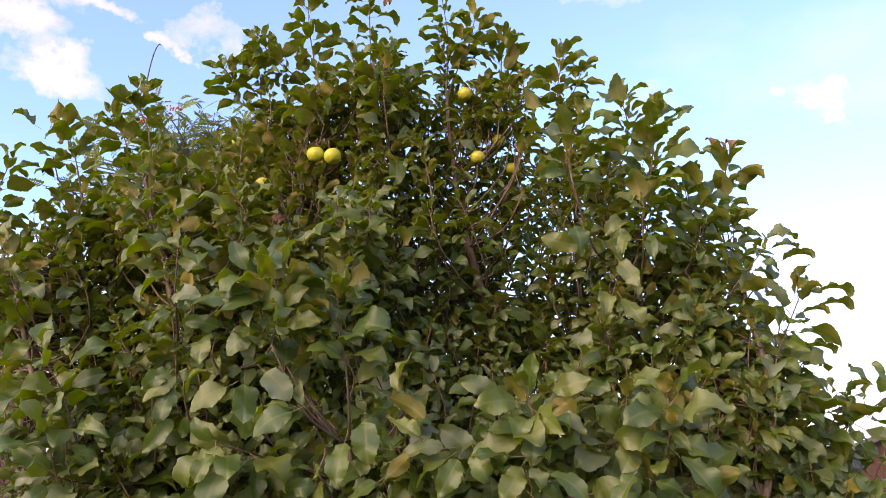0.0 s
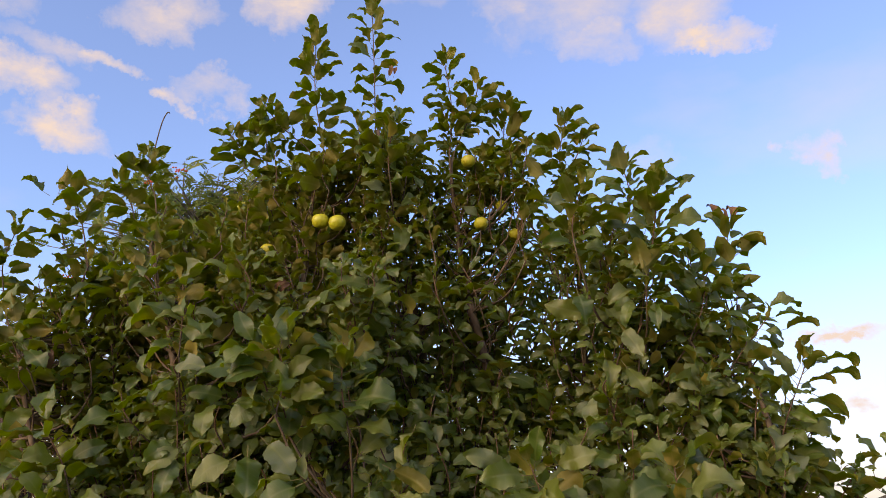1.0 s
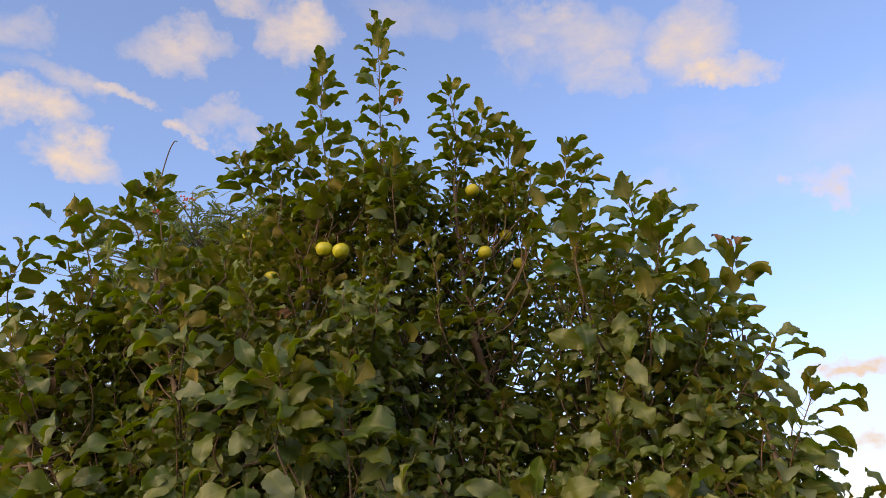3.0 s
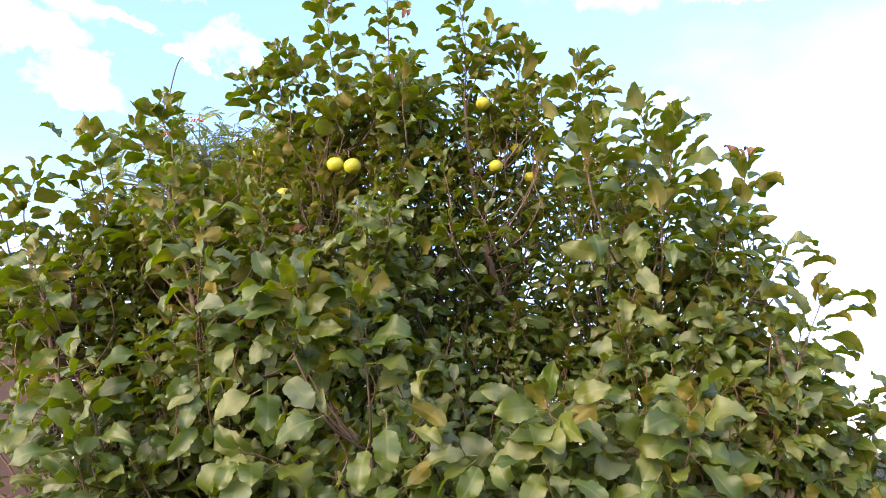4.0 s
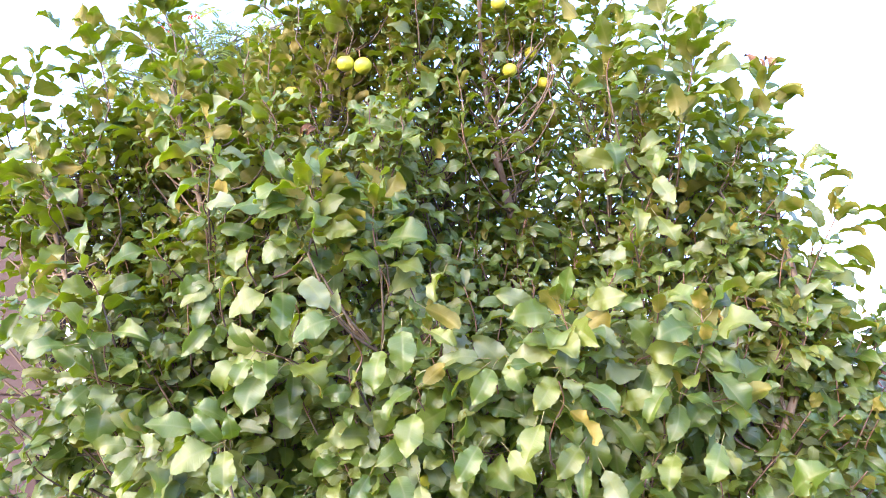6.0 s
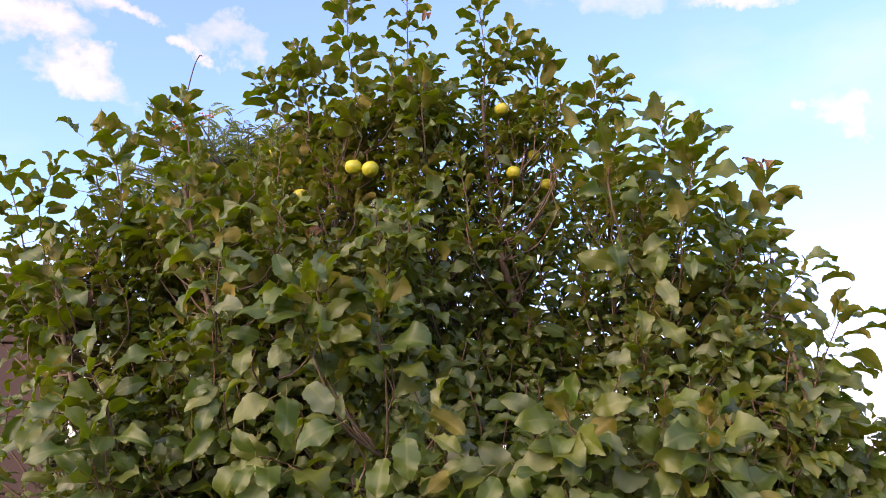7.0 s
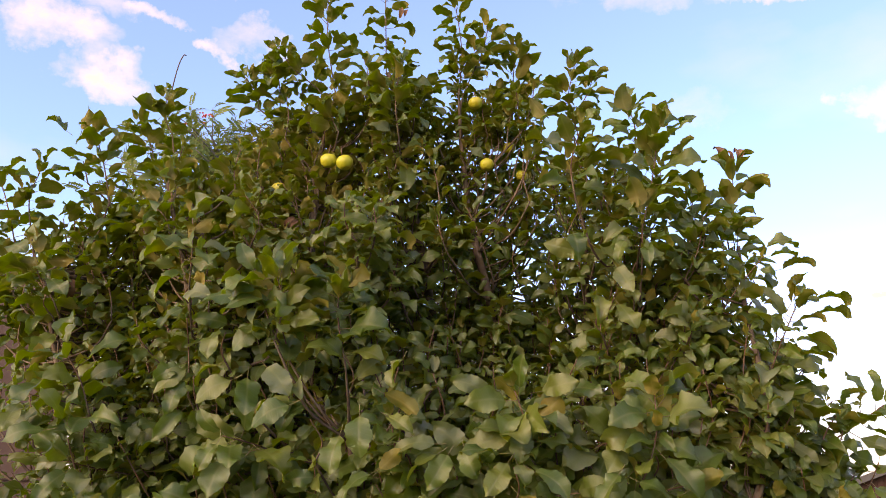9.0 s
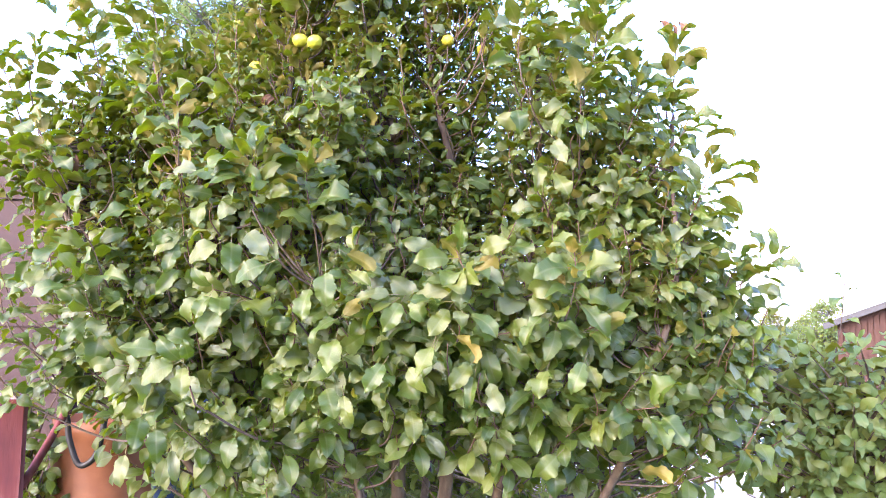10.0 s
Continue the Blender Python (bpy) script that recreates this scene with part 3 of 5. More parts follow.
# full-leaved shoots high on the western side
for x, y, z in ((-1.30, 2.14, 2.12), (-1.22, 2.20, 2.16), (-1.16, 2.16, 2.24), (-1.10, 2.20, 2.30), (-1.06, 2.12, 2.16), (-1.00, 2.22, 2.36), (-0.94, 2.16, 2.28), (-1.28, 2.22, 2.02),
                (-1.18, 2.10, 2.04), (-1.36, 2.16, 2.02), (-0.88, 2.18, 2.40), (-1.10, 2.26, 2.14)):
    shoot((x + 0.03, y + 0.03, z - 0.17), (x + rng.uniform(-0.04, 0.02), y, z), 8, 0.082, droop=0.22)
# hanging clusters low on the front
for x, y, z, lean in ((-0.66, 1.78, 1.30, -0.05), (-0.17, 1.78, 1.34, 0.05), (-0.02, 1.80, 1.40, 0.03), (0.10, 1.76, 1.46, 0.0), (0.26, 1.78, 1.40, 0.06), (0.38, 1.80, 1.52, 0.04),
                      (0.62, 1.80, 1.22, 0.08), (0.05, 1.82, 1.30, -0.04), (-0.96, 1.82, 1.60, -0.08), (0.50, 1.80, 1.42, 0.04), (-0.42, 1.74, 1.50, -0.04), (-0.80, 1.84, 1.44, -0.05)):
    shoot((x - lean, y + 0.12, z + 0.02), (x + lean, y - 0.04, z + 0.05), 8, 0.108, droop=0.55)

# a low spray beside the red post
for x, y, z in ((-1.30, 2.50, 1.27), (-1.22, 2.48, 1.24), (-0.98, 2.46, 1.12), (-1.06, 2.42, 1.02), (-0.92, 2.40, 0.96), (-0.80, 2.36, 1.04), (-1.12, 2.45, 1.16), (-0.70, 2.30, 1.10)):
    shoot((x + 0.12, y + 0.04, z - 0.10), (x, y, z), 5, 0.10, droop=0.5)

CROWN_X = [-1.45, -1.1, -0.9, -0.65, -0.4, -0.2, 0.0, 0.2, 0.4, 0.55, 0.7, 0.85, 0.95, 1.1]
CROWN_Z = [2.28, 2.38, 2.50, 2.62, 2.78, 2.90, 2.86, 2.78, 2.64, 2.48, 2.26, 2.02, 1.86, 1.52]
made = 0


def thin_spot(x, z):
    """Places where the crown is thin and daylight shows through."""
    for cx, cz, rx, rz in ((0.30, 2.42, 0.10, 0.08), (0.42, 1.92, 0.10, 0.14), (0.30, 1.62, 0.14, 0.10), (0.86, 1.62, 0.10, 0.16), (-1.05, 2.2, 0.1, 0.1)):
        if ((x - cx) / rx) ** 2 + ((z - cz) / rz) ** 2 < 1:
            return rng.random() < 0.2
    return False


while made < 1120:
    x, z = rng.uniform(-1.4, 1.1), rng.uniform(0.85, 2.85)
    top = float(np.interp(x, CROWN_X, CROWN_Z))
    front = 1.74 + 0.42 * max(z - 1.6, 0) + 0.12 * x * x + 0.38 * max(0.0, 1 - ((x - 0.12) / 0.36) ** 2 - ((z - 2.08) / 0.42) ** 2)
    back = 2.80 - 0.25 * max(z - 1.8, 0)
    y = front + abs(rng.gauss(0, 0.16)) if made < 380 else rng.uniform(front + 0.1, back)
    if z > top - 0.25 * abs(y - 2.3) or y > back or (z < 1.32 and x < -0.72) or (z < 1.95 and x < -1.08 and rng.random() < 0.7) or thin_spot(x, z) or (z < 1.24 and -0.30 < x < 0.42 and (y < 2.4 or rng.random() < 0.45)) or (z < 1.2 and rng.random() < 0.6) or (z < 1.22 and y < 2.25 and rng.random() < 0.5):
        continue
    length = rng.uniform(0.14, 0.26)
    low = max(0.0, min(1.0, (1.7 - z) / 0.6))
    d = Vector((0.35 * x + rng.uniform(-0.3, 0.3), (y - 2.35) * 0.5 + rng.uniform(-0.25, 0.15) - 0.35 * low, 1.0 - 0.45 * low)).normalized()
    tip = Vector((x, y, z))
    size = 0.082 - 0.014 * max(0.0, z - 1.4) - 0.045 * max(0.0, y - 1.95)
    shoot(tip - d * length, tip, rng.randint(7, 11), max(size, 0.06) * rng.uniform(0.75, 1.05), droop=0.14 + 0.45 * low + 0.15 * max(0.0, min(1.0, 2.4 - z)))
    made += 1

FACES = {"face": (0, -0.8, 0.7), "raised": (0.1, 0.9, 0.35), "edge": (0, -0.15, 1.0)}


def cluster(base, *leaves):
    """Broad leaves that stand out from the crown round one twig end: each from the foot of its blade to its tip, and how it is held."""
    b = Vector(base)
    shoot(b + Vector((0, 0.08, -0.10)), b, 1, 0.075, droop=0.3)
    for foot, tip, held in leaves:
        f, t = Vector(foot) - AT, Vector(tip) - AT
        size = min((t - f).length * 1.06, 0.090)
        up = Vector(FACES[held]) + Vector((rng.uniform(-0.7, 0.7), rng.uniform(-0.5, 0.5), rng.uniform(-0.4, 0.4)))
        d = t - f + Vector((0, 0, -0.12 * size))
        spots.append((rng.randrange(0, 14) if held == "face" else rng.randrange(8, 20), leaf_pose(t - d.normalized() * 1.24 * size, d, up, size, 0.0)))


cluster((0.200, 1.750, 1.596),
        ((0.133, 1.720, 1.634), (0.039, 1.685, 1.670), 'face'),
        ((0.221, 1.720, 1.640), (0.310, 1.685, 1.666), 'face'),
        ((0.222, 1.720, 1.588), (0.283, 1.715, 1.648), 'raised'),
        ((0.191, 1.720, 1.576), (0.185, 1.685, 1.506), 'face'),
        ((0.231, 1.720, 1.588), (0.292, 1.685, 1.567), 'face'),
        ((0.172, 1.720, 1.628), (0.137, 1.715, 1.686), 'raised'))
cluster((0.468, 1.780, 1.564),
        ((0.444, 1.750, 1.565), (0.403, 1.745, 1.611), 'raised'),
        ((0.473, 1.750, 1.594), (0.496, 1.745, 1.672), 'raised'),
        ((0.491, 1.750, 1.578), (0.567, 1.715, 1.607), 'face'),
        ((0.479, 1.750, 1.568), (0.506, 1.715, 1.532), 'face'),
        ((0.507, 1.750, 1.615), (0.451, 1.715, 1.577), 'face'))
cluster((-0.245, 1.630, 1.595),
        ((-0.259, 1.600, 1.603), (-0.349, 1.565, 1.565), 'face'))
cluster((-0.392, 1.710, 1.683),
        ((-0.396, 1.680, 1.668), (-0.385, 1.645, 1.587), 'face'),
        ((-0.390, 1.680, 1.671), (-0.498, 1.645, 1.616), 'face'),
        ((-0.368, 1.680, 1.691), (-0.295, 1.645, 1.635), 'face'))
cluster((-0.203, 1.750, 1.745),
        ((-0.189, 1.720, 1.844), (-0.128, 1.685, 1.868), 'face'),
        ((-0.196, 1.720, 1.875), (-0.161, 1.715, 1.942), 'raised'),
        ((-0.208, 1.720, 1.875), (-0.249, 1.715, 1.949), 'raised'),
        ((-0.212, 1.720, 1.801), (-0.236, 1.685, 1.829), 'face'),
        ((-0.217, 1.720, 1.749), (-0.290, 1.685, 1.784), 'face'),
        ((-0.183, 1.720, 1.718), (-0.101, 1.685, 1.722), 'face'))
cluster((-0.348, 1.730, 1.802),
        ((-0.344, 1.700, 1.887), (-0.340, 1.695, 1.975), 'raised'),
        ((-0.366, 1.700, 1.823), (-0.414, 1.695, 1.908), 'raised'),
        ((-0.320, 1.700, 1.867), (-0.262, 1.695, 1.926), 'raised'),
        ((-0.326, 1.700, 1.811), (-0.281, 1.665, 1.869), 'face'),
        ((-0.396, 1.700, 1.823), (-0.468, 1.665, 1.869), 'face'),
        ((-0.353, 1.700, 1.794), (-0.385, 1.665, 1.756), 'face'),
        ((-0.325, 1.700, 1.786), (-0.243, 1.665, 1.784), 'face'))
cluster((-0.563, 1.790, 1.700),
        ((-0.557, 1.760, 1.688), (-0.622, 1.725, 1.636), 'face'),
        ((-0.561, 1.760, 1.677), (-0.582, 1.725, 1.589), 'face'),
        ((-0.577, 1.760, 1.695), (-0.626, 1.725, 1.664), 'face'),
        ((-0.540, 1.760, 1.616), (-0.608, 1.725, 1.533), 'face'),
        ((-0.471, 1.760, 1.560), (-0.454, 1.725, 1.467), 'face'))
cluster((-0.464, 1.580, 1.361),
        ((-0.463, 1.550, 1.360), (-0.545, 1.515, 1.326), 'face'),
        ((-0.468, 1.550, 1.370), (-0.509, 1.515, 1.428), 'face'),
        ((-0.454, 1.550, 1.356), (-0.441, 1.515, 1.289), 'face'),
        ((-0.485, 1.550, 1.385), (-0.590, 1.515, 1.394), 'face'),
        ((-0.443, 1.550, 1.376), (-0.441, 1.515, 1.422), 'face'))
cluster((-0.817, 1.750, 1.550),
        ((-0.811, 1.720, 1.563), (-0.858, 1.685, 1.637), 'face'),
        ((-0.819, 1.720, 1.546), (-0.924, 1.685, 1.529), 'face'),
        ((-0.777, 1.720, 1.570), (-0.666, 1.685, 1.568), 'face'),
        ((-0.796, 1.720, 1.581), (-0.764, 1.685, 1.649), 'face'))
cluster((0.034, 1.730, 1.529),
        ((0.028, 1.700, 1.528), (-0.073, 1.665, 1.535), 'face'),
        ((0.020, 1.700, 1.511), (-0.050, 1.665, 1.471), 'face'),
        ((0.042, 1.700, 1.517), (-0.003, 1.665, 1.447), 'face'),
        ((0.068, 1.700, 1.528), (0.094, 1.665, 1.472), 'face'))
cluster((-0.112, 1.690, 1.470),
        ((-0.117, 1.660, 1.465), (-0.183, 1.625, 1.429), 'face'),
        ((-0.109, 1.660, 1.454), (-0.127, 1.625, 1.347), 'face'),
        ((-0.095, 1.660, 1.481), (-0.057, 1.655, 1.525), 'raised'),
        ((-0.148, 1.660, 1.615), (-0.138, 1.625, 1.507), 'face'),
        ((-0.181, 1.660, 1.558), (-0.197, 1.625, 1.469), 'face'))
cluster((0.171, 1.690, 1.512),
        ((0.161, 1.660, 1.511), (0.063, 1.625, 1.514), 'face'),
        ((0.164, 1.660, 1.500), (0.113, 1.625, 1.438), 'face'),
        ((0.177, 1.660, 1.497), (0.197, 1.625, 1.457), 'face'),
        ((0.182, 1.660, 1.494), (0.282, 1.625, 1.446), 'face'))
cluster((0.158, 1.650, 1.435),
        ((0.134, 1.620, 1.432), (0.102, 1.585, 1.337), 'face'),
        ((0.177, 1.620, 1.435), (0.236, 1.615, 1.379), 'raised'),
        ((0.011, 1.620, 1.366), (-0.031, 1.585, 1.307), 'face'),
        ((0.064, 1.620, 1.356), (0.114, 1.585, 1.309), 'face'))
cluster((0.408, 1.730, 1.486),
        ((0.390, 1.700, 1.483), (0.338, 1.665, 1.422), 'face'),
        ((0.423, 1.700, 1.464), (0.483, 1.665, 1.443), 'face'),
        ((0.528, 1.700, 1.451), (0.590, 1.695, 1.496), 'raised'),
        ((0.401, 1.700, 1.354), (0.374, 1.665, 1.293), 'face'),
        ((0.501, 1.700, 1.398), (0.455, 1.665, 1.304), 'face'))
cluster((0.406, 1.950, 1.930),
        ((0.381, 1.920, 1.909), (0.382, 1.885, 1.831), 'face'),
        ((0.423, 1.920, 1.892), (0.469, 1.885, 1.815), 'face'),
        ((0.416, 1.920, 1.995), (0.465, 1.885, 1.906), 'face'),
        ((0.353, 1.920, 1.932), (0.314, 1.885, 1.944), 'face'))
cluster((0.493, 1.950, 2.058),
        ((0.512, 1.920, 2.040), (0.508, 1.885, 1.976), 'face'),
        ((0.458, 1.920, 2.045), (0.424, 1.885, 1.996), 'face'),
        ((0.324, 1.920, 2.075), (0.337, 1.885, 1.989), 'face'),
        ((0.502, 1.920, 2.116), (0.547, 1.915, 2.193), 'raised'),
        ((0.489, 1.920, 2.137), (0.481, 1.915, 2.222), 'raised'))
cluster((0.828, 1.970, 1.868),
        ((0.855, 1.940, 1.895), (0.896, 1.935, 1.974), 'raised'),
        ((0.881, 1.940, 1.892), (0.994, 1.940, 1.915), 'edge'),
        ((0.884, 1.940, 1.859), (0.990, 1.940, 1.873), 'edge'),
        ((0.850, 1.940, 1.829), (0.954, 1.940, 1.783), 'edge'),
        ((0.818, 1.940, 1.756), (0.934, 1.940, 1.770), 'edge'),
        ((0.826, 1.940, 1.737), (0.925, 1.940, 1.731), 'edge'))
cluster((0.823, 2.080, 2.042),
        ((0.824, 2.050, 2.060), (0.928, 2.050, 2.082), 'edge'),
        ((0.865, 2.050, 2.000), (0.963, 2.050, 2.034), 'edge'),
        ((0.817, 2.050, 2.033), (0.837, 2.015, 1.957), 'face'),
        ((0.800, 2.050, 1.988), (0.743, 2.015, 1.918), 'face'))
cluster((0.845, 2.290, 2.221),
        ((0.845, 2.260, 2.270), (0.936, 2.255, 2.362), 'raised'),
        ((0.833, 2.260, 2.262), (0.804, 2.255, 2.346), 'raised'),
        ((0.848, 2.260, 2.197), (0.915, 2.255, 2.222), 'raised'),
        ((0.816, 2.260, 2.194), (0.754, 2.225, 2.146), 'face'))
cluster((-1.153, 2.180, 2.436),
        ((-1.182, 2.150, 2.453), (-1.256, 2.150, 2.512), 'edge'),
        ((-1.134, 2.150, 2.470), (-1.121, 2.145, 2.547), 'raised'),
        ((-1.128, 2.150, 2.463), (-1.098, 2.145, 2.403), 'raised'),
        ((-0.998, 2.150, 2.414), (-1.091, 2.150, 2.498), 'edge'))
cluster((-0.080, 1.730, 1.718),
        ((-0.063, 1.700, 1.711), (-0.087, 1.665, 1.652), 'face'),
        ((-0.115, 1.700, 1.636), (-0.028, 1.695, 1.599), 'raised'),
        ((-0.094, 1.700, 1.584), (-0.035, 1.665, 1.557), 'face'))
cluster((-0.505, 1.810, 1.805),
        ((-0.490, 1.780, 1.792), (-0.557, 1.745, 1.807), 'face'),
        ((-0.502, 1.780, 1.784), (-0.518, 1.745, 1.718), 'face'),
        ((-0.593, 1.780, 1.831), (-0.634, 1.745, 1.786), 'face'),
        ((-0.608, 1.780, 1.863), (-0.520, 1.745, 1.853), 'face'))
cluster((-0.640, 1.870, 1.967),
        ((-0.621, 1.840, 2.041), (-0.564, 1.835, 2.074), 'raised'),
        ((-0.633, 1.840, 2.025), (-0.642, 1.835, 2.088), 'raised'),
        ((-0.644, 1.840, 1.993), (-0.704, 1.805, 2.030), 'face'),
        ((-0.623, 1.840, 1.972), (-0.533, 1.805, 1.938), 'face'))
cluster((-1.057, 1.950, 1.961),
        ((-1.060, 1.920, 2.010), (-1.079, 1.915, 2.084), 'raised'),
        ((-1.032, 1.920, 1.981), (-0.960, 1.915, 1.994), 'raised'),
        ((-1.055, 1.920, 1.960), (-1.126, 1.915, 1.994), 'raised'),
        ((-1.032, 1.920, 1.946), (-0.946, 1.885, 1.885), 'face'),
        ((-1.064, 1.920, 1.938), (-1.097, 1.885, 1.913), 'face'))
cluster((-0.139, 1.750, 1.296),
        ((-0.142, 1.720, 1.369), (-0.115, 1.685, 1.427), 'face'),
        ((-0.155, 1.720, 1.298), (-0.121, 1.685, 1.233), 'face'),
        ((-0.111, 1.720, 1.299), (-0.083, 1.685, 1.207), 'face'),
        ((-0.048, 1.720, 1.356), (0.015, 1.685, 1.305), 'face'),
        ((-0.205, 1.720, 1.297), (-0.244, 1.685, 1.237), 'face'))
cluster((0.236, 1.730, 1.361),
        ((0.215, 1.700, 1.362), (0.163, 1.665, 1.309), 'face'),
        ((0.248, 1.700, 1.336), (0.293, 1.665, 1.252), 'face'),
        ((0.223, 1.700, 1.335), (0.211, 1.665, 1.270), 'face'),
        ((0.124, 1.700, 1.402), (0.094, 1.665, 1.335), 'face'))
cluster((-0.540, 1.780, 1.359),
        ((-0.540, 1.750, 1.360), (-0.631, 1.715, 1.320), 'face'),
        ((-0.527, 1.750, 1.346), (-0.487, 1.715, 1.249), 'face'),
        ((-0.642, 1.750, 1.213), (-0.644, 1.715, 1.140), 'face'),
        ((-0.604, 1.750, 1.207), (-0.579, 1.715, 1.106), 'face'),
        ((-0.514, 1.750, 1.390), (-0.577, 1.715, 1.433), 'face'))
cluster((0.012, 1.830, 1.189),
        ((0.051, 1.800, 1.259), (0.065, 1.765, 1.164), 'face'),
        ((-0.002, 1.800, 1.331), (-0.010, 1.765, 1.269), 'face'),
        ((0.451, 1.800, 1.147), (0.371, 1.765, 1.082), 'face'),
        ((0.635, 1.800, 1.096), (0.726, 1.795, 1.091), 'raised'))
cluster((0.428, 1.780, 1.469),
        ((0.412, 1.750, 1.473), (0.347, 1.715, 1.426), 'face'),
        ((0.426, 1.750, 1.455), (0.400, 1.715, 1.379), 'face'),
        ((0.454, 1.750, 1.605), (0.478, 1.745, 1.662), 'raised'),
        ((0.518, 1.750, 1.492), (0.555, 1.715, 1.464), 'face'),
        ((0.503, 1.750, 1.365), (0.527, 1.715, 1.312), 'face'))
cluster((0.371, 2.080, 2.286),
        ((0.342, 2.050, 2.242), (0.344, 2.045, 2.338), 'raised'),
        ((0.372, 2.050, 2.251), (0.504, 2.045, 2.348), 'raised'),
        ((0.290, 2.050, 2.258), (0.301, 2.015, 2.309), 'face'),
        ((0.212, 2.050, 2.525), (0.279, 2.045, 2.446), 'raised'))
cluster((0.552, 2.130, 2.159),
        ((0.571, 2.100, 2.346), (0.618, 2.095, 2.524), 'raised'),
        ((0.553, 2.100, 2.296), (0.589, 2.095, 2.403), 'raised'),
        ((0.533, 2.100, 2.346), (0.490, 2.095, 2.576), 'raised'),
        ((0.606, 2.100, 2.296), (0.683, 2.095, 2.409), 'raised'),
        ((0.555, 2.100, 2.214), (0.679, 2.100, 2.281), 'edge'))
cluster((-0.667, 2.010, 2.138),
        ((-0.751, 1.980, 2.237), (-0.767, 1.975, 2.298), 'raised'),
        ((-0.674, 1.980, 2.082), (-0.607, 1.975, 2.112), 'raised'),
        ((-0.660, 1.980, 2.159), (-0.550, 1.980, 2.173), 'edge'),
        ((-0.762, 1.980, 2.142), (-0.847, 1.975, 2.234), 'raised'))
cluster((-0.735, 1.930, 1.205),
        ((-0.768, 1.900, 1.177), (-0.808, 1.865, 1.147), 'face'),
        ((-0.748, 1.900, 1.115), (-0.747, 1.865, 1.012), 'face'),
        ((-0.628, 1.900, 1.134), (-0.589, 1.865, 1.031), 'face'),
        ((-0.708, 1.900, 1.271), (-0.780, 1.865, 1.224), 'face'),
        ((-0.581, 1.900, 1.166), (-0.512, 1.865, 1.079), 'face'),
        ((-0.793, 1.900, 1.192), (-0.856, 1.865, 1.187), 'face'),
        ((-0.648, 1.900, 1.210), (-0.566, 1.865, 1.148), 'face'))
cluster((-1.045, 2.030, 1.371),
        ((-0.991, 2.000, 1.340), (-1.075, 1.965, 1.304), 'face'),
        ((-1.039, 2.000, 1.405), (-1.096, 1.965, 1.422), 'face'),
        ((-1.016, 2.000, 1.472), (-1.084, 1.965, 1.504), 'face'),
        ((-0.977, 2.000, 1.406), (-0.886, 1.965, 1.343), 'face'),
        ((-1.104, 2.000, 1.471), (-1.169, 1.965, 1.470), 'face'),
        ((-1.084, 2.000, 1.573), (-1.156, 1.965, 1.537), 'face'))
cluster((-0.349, 1.880, 1.113),
        ((-0.325, 1.850, 1.134), (-0.358, 1.815, 1.051), 'face'),
        ((-0.294, 1.850, 1.120), (-0.251, 1.815, 1.040), 'face'),
        ((-0.419, 1.850, 1.161), (-0.442, 1.815, 1.078), 'face'),
        ((-0.360, 1.850, 1.238), (-0.408, 1.815, 1.181), 'face'))


# the twigs on the front of the crown singly, the rest in one mesh
twigs.sort(key=lambda q: q[0])
for _, v, f, m in twigs[:290]:
    mesh_object("twig", v, f, [TWIG, BARK], apple_tree, m)
twig_v, twig_f, twig_m = [], [], []
for _, v, f, m in twigs[290:]:
    o = len(twig_v)
    twig_v.extend(v)
    twig_f.extend([tuple(i + o for i in q) for q in f])
    twig_m.extend(m)
tagged(mesh_object("inner_growth", twig_v, twig_f, [TWIG, BARK], apple_tree, twig_m, label="tangle of inner twigs"), kind="stuff")

for base, tip in (((0.81, 2.30, 2.41), (0.82, 2.29, 2.47)), ((0.86, 2.30, 2.40), (0.885, 2.30, 2.47)), ((0.84, 2.30, 2.40), (0.85, 2.28, 2.44)), ((-0.17, 2.25, 2.90), (-0.165, 2.25, 2.945)),
                  ((-0.19, 2.26, 2.90), (-0.175, 2.24, 2.935)), ((-0.97, 1.95, 1.97), (-0.98, 1.95, 1.90)), ((-0.43, 2.13, 2.18), (-0.47, 2.12, 2.165)), ((-0.42, 2.12, 2.17), (-0.45, 2.10, 2.15))):
    b, t = Vector(base) - AT, Vector(tip) - AT
    v, uv, fs, ms = DRY[rng.randrange(4)]
    ob = mesh_object("dry_leaf", v.tolist(), fs, [LEAF_DRY, LEAF_DRY, TWIG], apple_tree, ms, uv, label="curled dry brown leaf")
    ob.matrix_basis = leaf_pose(b, t - b, Vector((0.3, -0.5, 0.4)), (t - b).length, 0.0)

bare = spline(local([(-0.90, 2.21, 2.58), (-0.89, 2.20, 2.65), (-0.88, 2.20, 2.72), (-0.868, 2.20, 2.752), (-0.86, 2.20, 2.75)]), 4)
tube("bare_twig", bare, 0.0022, 0.0016, BARK, apple_tree, 6, label="bare dead twig with buds")

APPLES = [((-0.36, 2.14, 2.36), 0.050), ((-0.31, 2.13, 2.35), 0.050), ((0.067, 2.24, 2.595), 0.044), ((0.104, 2.27, 2.40), 0.044), ((0.174, 2.35, 2.49), 0.043),
          ((0.215, 2.38, 2.405), 0.042), ((-0.52, 2.20, 2.29), 0.050), ((-0.68, 2.46, 2.54), 0.040), ((-0.55, 2.46, 2.60), 0.040), ((-0.09, 1.86, 1.28), 0.048)]


